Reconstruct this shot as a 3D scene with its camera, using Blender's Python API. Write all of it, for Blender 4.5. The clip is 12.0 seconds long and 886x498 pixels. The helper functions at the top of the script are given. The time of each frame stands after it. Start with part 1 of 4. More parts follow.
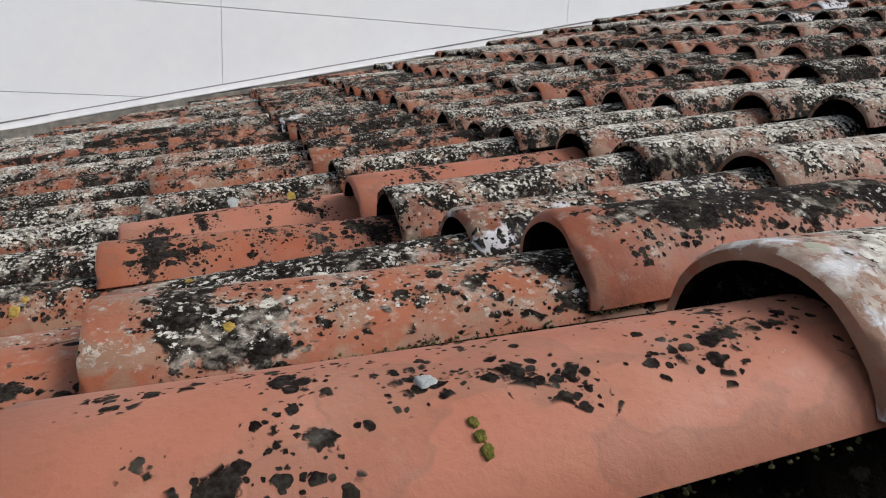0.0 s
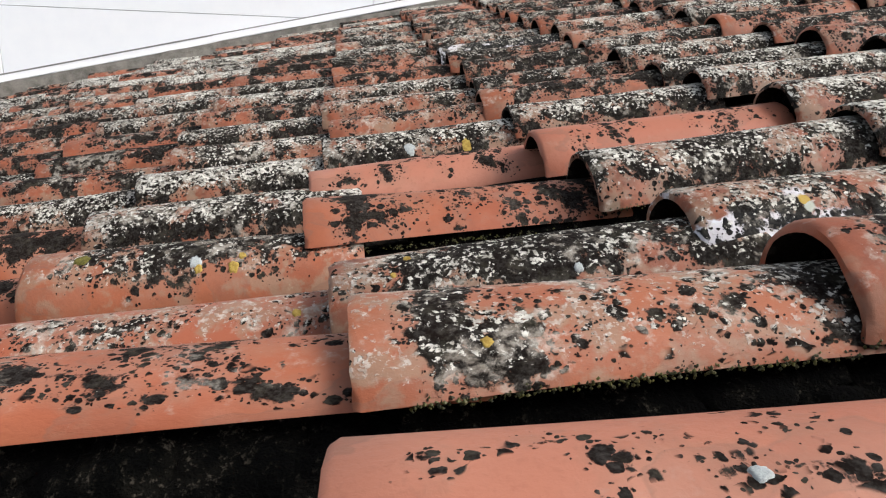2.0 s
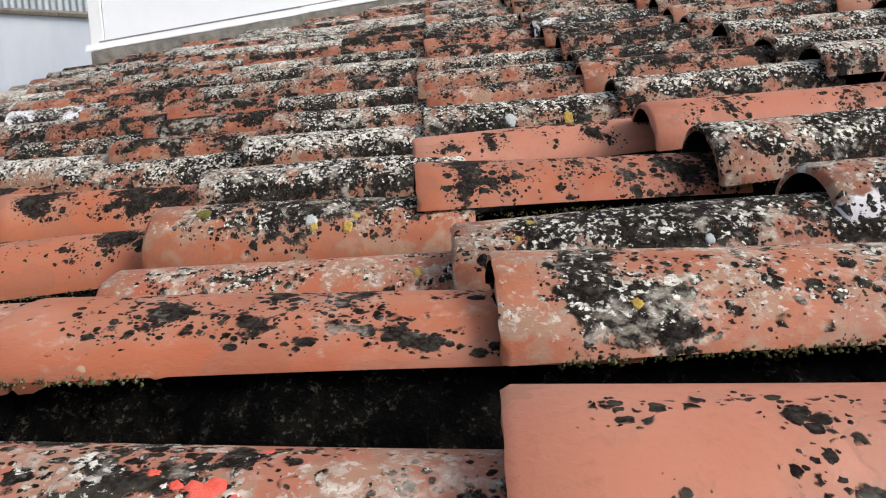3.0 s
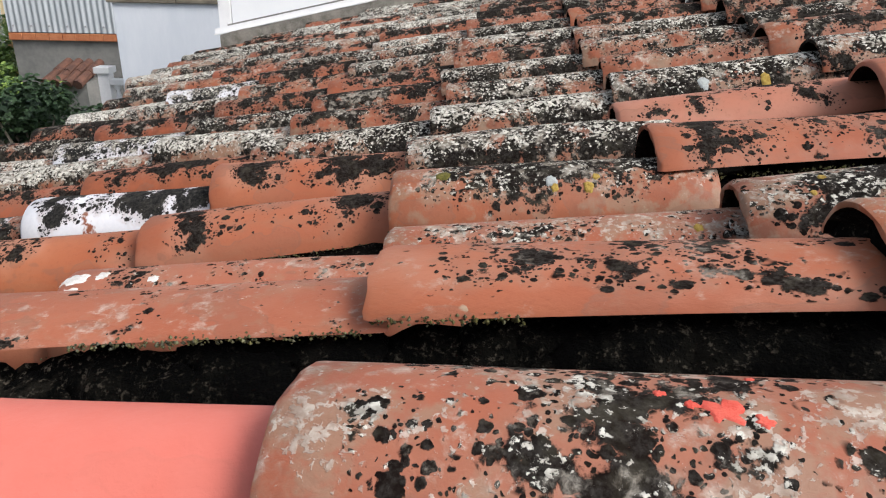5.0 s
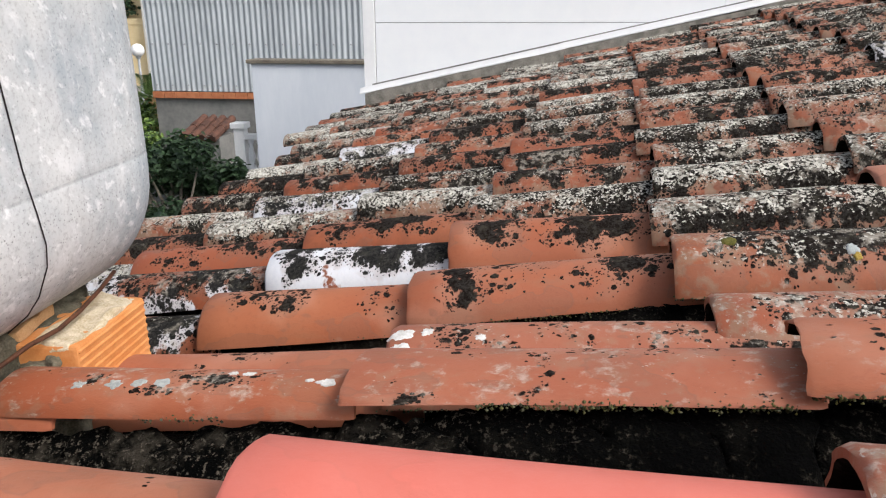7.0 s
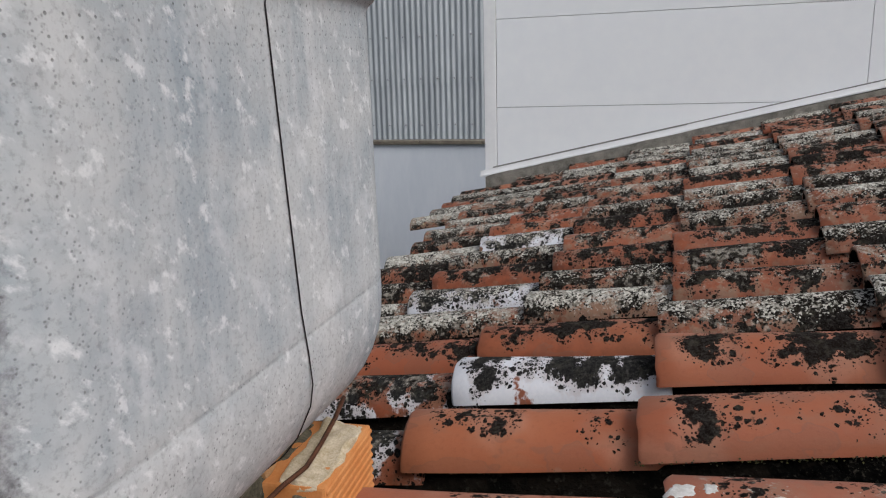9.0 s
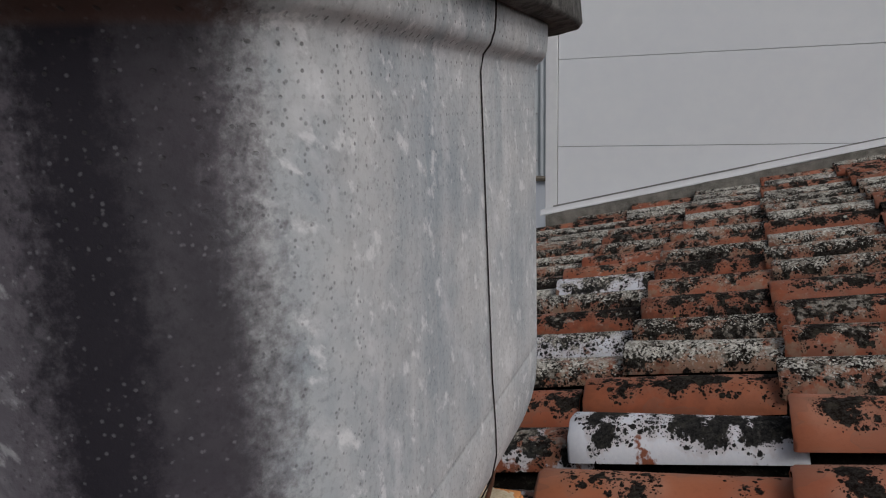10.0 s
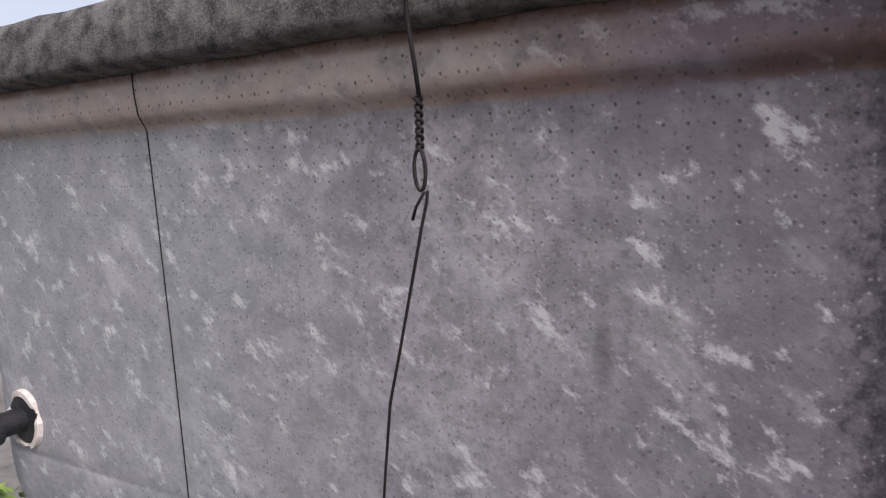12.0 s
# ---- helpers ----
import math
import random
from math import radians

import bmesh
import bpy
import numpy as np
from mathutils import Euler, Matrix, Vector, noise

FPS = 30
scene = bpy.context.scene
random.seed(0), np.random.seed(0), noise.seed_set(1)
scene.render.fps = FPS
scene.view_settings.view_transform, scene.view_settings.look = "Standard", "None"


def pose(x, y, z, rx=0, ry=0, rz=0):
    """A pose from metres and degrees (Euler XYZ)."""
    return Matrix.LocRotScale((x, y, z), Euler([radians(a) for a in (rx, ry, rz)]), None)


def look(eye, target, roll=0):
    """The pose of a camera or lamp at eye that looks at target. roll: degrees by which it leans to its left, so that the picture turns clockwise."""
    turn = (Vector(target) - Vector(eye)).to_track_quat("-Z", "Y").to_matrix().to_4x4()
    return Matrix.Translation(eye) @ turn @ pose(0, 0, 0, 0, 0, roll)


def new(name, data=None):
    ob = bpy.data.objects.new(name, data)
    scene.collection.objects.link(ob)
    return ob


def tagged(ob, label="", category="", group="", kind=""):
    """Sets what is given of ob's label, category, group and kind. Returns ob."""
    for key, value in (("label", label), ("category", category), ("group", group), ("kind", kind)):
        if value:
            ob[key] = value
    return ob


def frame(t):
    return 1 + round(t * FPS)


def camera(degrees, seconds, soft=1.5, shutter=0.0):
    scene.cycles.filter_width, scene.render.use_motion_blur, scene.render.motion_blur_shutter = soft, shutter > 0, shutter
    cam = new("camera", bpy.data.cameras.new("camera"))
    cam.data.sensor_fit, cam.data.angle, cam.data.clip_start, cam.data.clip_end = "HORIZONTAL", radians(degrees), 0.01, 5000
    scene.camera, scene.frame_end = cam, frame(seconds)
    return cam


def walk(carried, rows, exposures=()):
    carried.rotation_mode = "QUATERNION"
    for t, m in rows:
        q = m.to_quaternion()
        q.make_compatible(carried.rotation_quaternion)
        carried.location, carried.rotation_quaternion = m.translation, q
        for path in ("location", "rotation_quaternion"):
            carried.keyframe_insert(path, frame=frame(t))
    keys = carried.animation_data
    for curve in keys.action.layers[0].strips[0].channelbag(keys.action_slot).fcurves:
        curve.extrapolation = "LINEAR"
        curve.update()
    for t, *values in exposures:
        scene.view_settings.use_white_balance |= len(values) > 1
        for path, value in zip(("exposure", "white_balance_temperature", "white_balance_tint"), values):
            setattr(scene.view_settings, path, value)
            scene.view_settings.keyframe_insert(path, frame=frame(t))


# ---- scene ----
cam = camera(63.0, 12.0, soft=1.15)
METRES, EYE, TILT, LEAN, TURN = 1.4, 4.0, 0.0, 0.0, -21.4
ROWS = [
    (0.0, 0.0, 0.0, 0.0, 0.44, -11.15, -2.25),
    (0.5, -0.0147, 0.0108, 0.0136, 3.41, -15.59, -2.17),
    (1.0, -0.0321, 0.0208, 0.0307, 4.87, -18.04, -2.15),
    (1.5, -0.0523, 0.0261, 0.041, 7.92, -18.47, -2.13),
    (2.0, -0.0732, 0.0181, 0.0439, 10.81, -18.12, -2.5),
    (2.5, -0.0961, 0.0113, 0.0392, 13.54, -18.84, -2.78),
    (4.5, -0.1961, -0.0241, 0.0064, 24.16, -22.79, -2.71),
    (5.0, -0.2492, -0.0572, 0.01, 23.1, -21.96, -0.88),
    (5.5, -0.2868, -0.0842, 0.0149, 23.11, -20.93, -0.66),
    (6.0, -0.3358, -0.1123, 0.0174, 24.51, -20.02, -0.13),
    (6.5, -0.3842, -0.1314, 0.0204, 27.54, -18.42, 0.23),
    (7.0, -0.4166, -0.1441, 0.0187, 30.75, -17.83, 0.13),
    (9.0, -0.567, -0.1765, 0.0578, 37.91, -12.0, 1.39),
    (9.5, -0.61, -0.1968, 0.072, 41.02, -10.82, 0.6),
    (10.0, -0.663, -0.2314, 0.0804, 41.01, -9.26, 1.14),
    (10.5, -0.7193, -0.2767, 0.0861, 41.75, -7.78, 2.34),
    (11.0, -0.7573, -0.333, 0.0887, 44.98, -6.53, 2.26),
    (11.5, -0.7847, -0.3824, 0.0883, 48.42, -6.31, 1.9),
    (12.0, -0.8145, -0.4162, 0.0866, 52.27, -6.27, 1.83),
]
SKY, SUN = 0.105, 1.55
EXPOSURES = [(0.0, 0.42, 6300, 10), (1.5, 0.78, 6300, 10), (2.5, 0.92, 6300, 10), (4.5, 0.9, 6300, 10), (5.5, 0.8, 6300, 10), (7.2, 0.75, 6300, 10), (8.8, 0.13, 6200, 10), (9.5, -0.32, 6200, 10), (10.0, -0.57, 6250, 11), (10.5, -0.72, 6300, 12), (11.0, 0.28, 6300, 16), (11.5, 0.68, 6300, 18), (12.0, 0.84, 6300, 19)]
walk(cam, [(t, pose(0, 0, EYE, TILT, LEAN, TURN) @ pose(METRES * x, METRES * y, METRES * z, 90 + pitch, roll, yaw)) for t, x, y, z, yaw, pitch, roll in ROWS],
     exposures=EXPOSURES)

# ---- daylight: bright overcast ----
world = bpy.data.worlds.new("overcast_sky")
scene.world = world
world.use_nodes = True
wn, wl = world.node_tree.nodes, world.node_tree.links
sky = wn.new("ShaderNodeTexSky")
sky.sky_type, sky.sun_disc = "NISHITA", False
sky.sun_elevation, sky.sun_rotation = radians(42), radians(120)
sky.air_density, sky.dust_density, sky.ozone_density = 1.0, 4.0, 1.0
grey = wn.new("ShaderNodeHueSaturation")
grey.inputs["Saturation"].default_value = 0.45
wl.new(sky.outputs["Color"], grey.inputs["Color"])
wl.new(grey.outputs["Color"], wn["Background"].inputs["Color"])
wn["Background"].inputs["Strength"].default_value = SKY
sun = new("sun", bpy.data.lights.new("sun", "SUN"))
sun.data.energy, sun.data.angle, sun.data.color = SUN, radians(25), (1.0, 0.96, 0.91)
sun.matrix_basis = look((6.0, -3.4, 6.2), (0, 0, 0))


# ---- material tools ----
class Mat:
    """A node material with short ways to add and link nodes."""

    def __init__(self, name, rough=0.8, metal=0.0, spec=0.3):
        self.m = bpy.data.materials.new(name)
        self.m.use_nodes = True
        self.n, self.l = self.m.node_tree.nodes, self.m.node_tree.links
        self.b = self.n["Principled BSDF"]
        self.b.inputs["Roughness"].default_value = rough
        self.b.inputs["Metallic"].default_value = metal
        self.b.inputs["Specular IOR Level"].default_value = spec

    def put(self, socket, v):
        if isinstance(v, bpy.types.NodeSocket):
            self.l.new(v, socket)
        elif isinstance(v, tuple) and len(v) == 3 and socket.type == "RGBA":
            socket.default_value = (*v, 1)
        else:
            socket.default_value = v

    def math(self, op, a, b=0.0, clamp=False):
        n = self.n.new("ShaderNodeMath")
        n.operation, n.use_clamp = op, clamp
        self.put(n.inputs[0], a), self.put(n.inputs[1], b)
        return n.outputs[0]

    def vec(self, op, a, b):
        n = self.n.new("ShaderNodeVectorMath")
        n.operation = op
        self.put(n.inputs[0], a), self.put(n.inputs[1], b)
        return n.outputs[0]

    def step(self, v, lo, hi):
        n = self.n.new("ShaderNodeMapRange")
        n.interpolation_type = "SMOOTHSTEP"
        for i, x in enumerate((v, lo, hi)):
            self.put(n.inputs[i], x)
        return n.outputs[0]

    def noise(self, co, scale, detail=4.0, rough=0.55, lac=2.0, colour=False):
        n = self.n.new("ShaderNodeTexNoise")
        self.put(n.inputs["Vector"], co)
        n.inputs["Scale"].default_value, n.inputs["Detail"].default_value = scale, detail
        n.inputs["Roughness"].default_value, n.inputs["Lacunarity"].default_value = rough, lac
        return n.outputs["Color" if colour else "Fac"]

    def cells(self, co, scale):
        n = self.n.new("ShaderNodeTexVoronoi")
        self.put(n.inputs["Vector"], co)
        n.inputs["Scale"].default_value = scale
        return n.outputs["Distance"], n.outputs["Color"]

    def mix(self, f, a, b):
        n = self.n.new("ShaderNodeMix")
        n.data_type = "RGBA"
        self.put(n.inputs[0], f), self.put(n.inputs[6], a), self.put(n.inputs[7], b)
        return n.outputs[2]

    def coords(self, kind="Object"):
        return self.n.new("ShaderNodeTexCoord").outputs[kind]

    def split(self, v):
        n = self.n.new("ShaderNodeSeparateXYZ")
        self.put(n.inputs[0], v)
        return n.outputs

    def stretch(self, co, x, y, z):
        return self.vec("MULTIPLY", co, (x, y, z))

    def colour(self, c):
        self.put(self.b.inputs["Base Color"], c)
        return self

    def relief(self, h, strength, distance):
        n = self.n.new("ShaderNodeBump")
        n.inputs["Strength"].default_value, n.inputs["Distance"].default_value = strength, distance
        self.put(n.inputs["Height"], h)
        self.l.new(n.outputs[0], self.b.inputs["Normal"])
        return self.m


def plain(name, a, b, scale=8.0, rough=0.8, metal=0.0, bump=0.003, spec=0.3, stretch=(1, 1, 1)):
    """Two tones blended by noise at two scales, with a fine relief."""
    k = Mat(name, rough, metal, spec)
    co = k.stretch(k.coords(), *stretch)
    n1, n2 = k.noise(co, scale, 5, 0.6), k.noise(co, scale * 9, 4, 0.6)
    f = k.step(k.math("ADD", k.math("MULTIPLY", n1, 0.65), k.math("MULTIPLY", n2, 0.35)), 0.32, 0.68)
    k.colour(k.mix(f, a, b))
    return k.relief(n2, 0.4, bump)


def tile_material(name, single=True):
    """Weathered clay: black crust in rounded blotches, pale lichen on it, splashes of whitewash.
    A single tile carries its own amounts; the joined far tiles take theirs from each island."""
    k = Mat(name, 0.85, 0.0, 0.35)
    if single:
        rnd = k.n.new("ShaderNodeObjectInfo").outputs["Random"]
        amount = {}
        for key in ("dark", "pale", "white", "tone", "fresh"):
            a = k.n.new("ShaderNodeAttribute")
            a.attribute_type, a.attribute_name = "OBJECT", key
            amount[key] = a.outputs["Fac"]
        co = k.coords()
    else:
        geo = k.n.new("ShaderNodeNewGeometry")
        rnd = geo.outputs["Random Per Island"]
        r2 = k.math("FRACT", k.math("MULTIPLY", rnd, 17.3))
        r3 = k.math("FRACT", k.math("MULTIPLY", rnd, 71.7))
        heavy = k.step(r2, 0.4, 0.5)
        amount = {"dark": k.math("ADD", 0.6, k.math("MULTIPLY", heavy, 0.4)), "pale": k.math("ADD", 0.25, k.math("MULTIPLY", heavy, 0.42)),
                  "white": k.step(r3, 0.93, 0.97), "tone": r3, "fresh": 0.0}
        co = geo.outputs["Position"]
    shift = k.n.new("ShaderNodeCombineXYZ")
    for i, f in enumerate((41.0, 23.0, 67.0)):
        k.put(shift.inputs[i], k.math("MULTIPLY", rnd, f))
    p = k.vec("ADD", co, shift.outputs[0])
    wob = k.vec("MULTIPLY", k.vec("SUBTRACT", k.noise(p, 70, 3, 0.6, colour=True), (0.5, 0.5, 0.5)), (0.009, 0.009, 0.009))
    q = k.vec("ADD", p, wob)
    up = k.split(k.n.new("ShaderNodeNewGeometry").outputs["Normal"])[2]
    crown = k.step(up, 0.1, 0.95)
    big, broad = k.noise(p, 9, 2, 0.5), k.noise(p, 4, 2, 0.5)
    mid, fine = k.noise(q, 34, 5, 0.6), k.noise(q, 130, 5, 0.65)
    # fired clay
    clay = k.mix(amount["tone"], (0.40, 0.135, 0.062), (0.42, 0.172, 0.114))
    clay = k.mix(k.step(broad, 0.38, 0.66), clay, k.mix(amount["tone"], (0.345, 0.100, 0.043), (0.385, 0.142, 0.090)))
    clay = k.mix(k.math("MULTIPLY", k.step(big, 0.5, 0.72), 0.42), clay, (0.55, 0.30, 0.22))
    clay = k.mix(k.math("MULTIPLY", k.step(fine, 0.5, 0.75), 0.3), clay, (0.22, 0.07, 0.04))
    clay = k.mix(k.math("MULTIPLY", k.step(k.noise(k.stretch(p, 8, 45, 45), 1.0, 4, 0.6), 0.5, 0.75), 0.3), clay, (0.30, 0.16, 0.10))
    clay = k.mix(k.math("MULTIPLY", k.math("FRACT", k.math("MULTIPLY", rnd, 5.7)), 0.75), clay, (0.30, 0.078, 0.038))
    drab = k.math("MULTIPLY", k.step(amount["dark"], 0.45, 0.85), 0.88)
    clay = k.mix(drab, clay, k.mix(k.step(mid, 0.35, 0.65), (0.12, 0.036, 0.016), (0.28, 0.076, 0.032)))
    clay = k.mix(amount["fresh"], clay, k.mix(k.noise(p, 30, 4), (0.60, 0.145, 0.11), (0.64, 0.19, 0.155)))
    film = k.step(k.math("ADD", k.noise(p, 24, 5, 0.62), k.math("MULTIPLY", amount["pale"], 0.3)), 0.60, 0.72)
    clay = k.mix(k.math("MULTIPLY", k.math("MULTIPLY", film, k.step(amount["pale"], 0.05, 0.3)), k.math("ADD", 0.22, k.math("MULTIPLY", k.step(amount["pale"], 0.34, 0.40), 0.24))), clay, k.mix(fine, (0.17, 0.14, 0.095), (0.38, 0.34, 0.26)))
    stain = k.noise(k.stretch(p, 0.7, 1.0, 1.0), 15, 3, 0.45)
    c_st = k.math("ADD", k.math("MULTIPLY", k.step(stain, 0.555, 0.57), 0.22), k.math("MULTIPLY", k.math("SUBTRACT", k.step(stain, 0.55, 0.56), k.step(stain, 0.56, 0.585)), 0.25))
    clay = k.mix(k.math("MULTIPLY", c_st, k.math("SUBTRACT", 1.0, k.math("MULTIPLY", amount["fresh"], 0.8))), clay, (0.20, 0.105, 0.075))
    clay = k.vec("MULTIPLY", clay, (1.0, 0.99, 0.94))
    # whitewash
    lime = k.math("SUBTRACT", 0.75, k.math("MULTIPLY", amount["white"], 0.38))
    wash = k.math("MULTIPLY", k.math("CEIL", amount["white"]), k.step(k.math("ADD", k.math("MULTIPLY", big, 0.7), k.math("MULTIPLY", mid, 0.3)), lime, k.math("ADD", lime, 0.03)))
    c = k.mix(wash, clay, k.mix(fine, (0.62, 0.64, 0.70), (0.82, 0.82, 0.84)))
    # black crust: lobed fields and round rosettes that run together, thinner at the mouth and down the flanks
    heavy = k.step(amount["dark"], 0.6, 0.85)
    favour = k.math("MULTIPLY", k.math("SUBTRACT", crown, 0.55), k.math("SUBTRACT", 0.62, k.math("MULTIPLY", heavy, 0.35)))
    broad_f = k.math("ADD", k.math("ADD", k.math("MULTIPLY", amount["dark"], 1.1), k.math("MULTIPLY", big, 1.45)), favour)
    broad_f = k.math("ADD", broad_f, k.math("MULTIPLY", k.math("SUBTRACT", k.noise(p, 21, 2, 0.5), 0.5), 1.3))
    if single:
        bare = k.math("MULTIPLY", k.math("SUBTRACT", 1.0, k.step(k.split(co)[0], 0.012, 0.07)), k.math("SUBTRACT", 0.5, k.math("MULTIPLY", heavy, 0.4)))
        broad_f = k.math("SUBTRACT", broad_f, bare)
    f = k.math("ADD", broad_f, k.math("ADD", k.math("MULTIPLY", mid, 0.85), k.math("MULTIPLY", fine, 0.4)))
    keep = k.math("SUBTRACT", 1.0, amount["fresh"])
    black = k.step(f, 2.25, 2.33)
    for scale, reach, need in ((64, 0.36, 1.70), (120, 0.37, 1.69), (230, 0.32, 1.70)):
        dist, tint = k.cells(q, scale)
        tx, ty, _ = k.split(tint)
        rad = k.math("MULTIPLY", k.math("ADD", 0.45, tx), reach)
        edge = k.math("ADD", dist, k.math("MULTIPLY", k.math("SUBTRACT", fine, 0.5), 0.5))
        disc = k.math("SUBTRACT", 1.0, k.step(k.math("SUBTRACT", edge, rad), -0.03, 0.05))
        there = k.step(k.math("ADD", broad_f, k.math("MULTIPLY", ty, 0.42)), need, k.math("ADD", need, 0.04))
        black = k.math("MAXIMUM", black, k.math("MULTIPLY", disc, there))
    black = k.math("MULTIPLY", black, keep)
    soot = k.mix(k.step(k.math("ADD", k.math("MULTIPLY", fine, 0.6), k.math("MULTIPLY", k.noise(p, 320, 3, 0.6), 0.4)), 0.4, 0.7), (0.003, 0.003, 0.003), (0.040, 0.038, 0.034))
    soot = k.mix(k.math("MULTIPLY", k.step(k.noise(p, 46, 4, 0.6), 0.5, 0.68), 0.35), soot, k.mix(fine, (0.035, 0.033, 0.018), (0.115, 0.108, 0.085)))
    halo = k.math("MULTIPLY", k.math("MULTIPLY", k.step(f, 1.90, 2.22), keep), 0.3)
    c = k.mix(halo, c, k.mix(fine, (0.17, 0.075, 0.045), (0.33, 0.19, 0.13)))
    c = k.mix(k.math("MULTIPLY", black, 0.985), c, soot)
    # pale crust in small flakes, thickest on the crown
    dist3, tint3 = k.cells(q, 150)
    g = k.math("ADD", k.math("MULTIPLY", amount["pale"], 1.0), k.math("MULTIPLY", k.noise(p, 24, 4, 0.6), 0.9))
    g = k.math("ADD", g, k.math("MULTIPLY", fine, 1.3))
    g = k.math("ADD", g, k.math("MULTIPLY", crown, 0.56))
    g = k.math("ADD", g, k.math("MULTIPLY", k.noise(q, 300, 3, 0.65), 0.9))
    g = k.math("SUBTRACT", g, k.math("MULTIPLY", dist3, 0.5))
    pale = k.math("MULTIPLY", k.step(g, 2.45, 2.55), keep)
    pale = k.math("MULTIPLY", pale, k.math("ADD", 0.5, k.math("MULTIPLY", black, 0.5)))
    crust = k.mix(k.step(k.noise(p, 85, 3, 0.6), 0.35, 0.65), (0.30, 0.28, 0.24), (0.67, 0.645, 0.575))
    # a soft cream bloom along the crown
    bloom = k.math("ADD", k.math("ADD", k.noise(q, 52, 5, 0.68), k.math("MULTIPLY", k.noise(p, 13, 3, 0.5), 0.7)), k.math("MULTIPLY", amount["pale"], 0.10))
    bloom = k.math("ADD", bloom, k.math("MULTIPLY", crown, 0.14))
    bloom = k.math("MULTIPLY", k.math("MULTIPLY", k.step(bloom, 1.06, 1.25), keep), k.math("MULTIPLY", k.step(amount["pale"], 0.02, 0.3), 0.5))
    c = k.mix(bloom, c, k.mix(k.step(fine, 0.35, 0.65), (0.30, 0.26, 0.21), (0.64, 0.585, 0.50)))
    c = k.mix(pale, c, crust)
    # a few yellow rosettes
    d2, t2 = k.cells(q, 15)
    ros = k.math("MULTIPLY", k.step(k.split(t2)[0], 0.93, 0.94), k.math("SUBTRACT", 1.0, k.step(d2, 0.09, 0.13)))
    ros = k.math("MULTIPLY", ros, k.step(amount["dark"], 0.3, 0.4))
    c = k.mix(ros, c, k.mix(k.split(t2)[1], (0.42, 0.27, 0.03), (0.40, 0.42, 0.36)))
    k.colour(c)
    k.put(k.b.inputs["Roughness"], k.math("ADD", 0.6, k.math("MULTIPLY", k.math("MAXIMUM", black, pale), 0.3)))
    k.put(k.b.inputs["Specular IOR Level"], k.math("SUBTRACT", 0.38, k.math("MULTIPLY", k.math("MAXIMUM", black, pale), 0.34)))
    h = k.math("ADD", k.math("MULTIPLY", black, 0.5), k.math("MULTIPLY", pale, 0.6))
    h = k.math("ADD", h, k.math("MULTIPLY", fine, 0.5))
    return k.relief(h, 0.6, 0.0022)


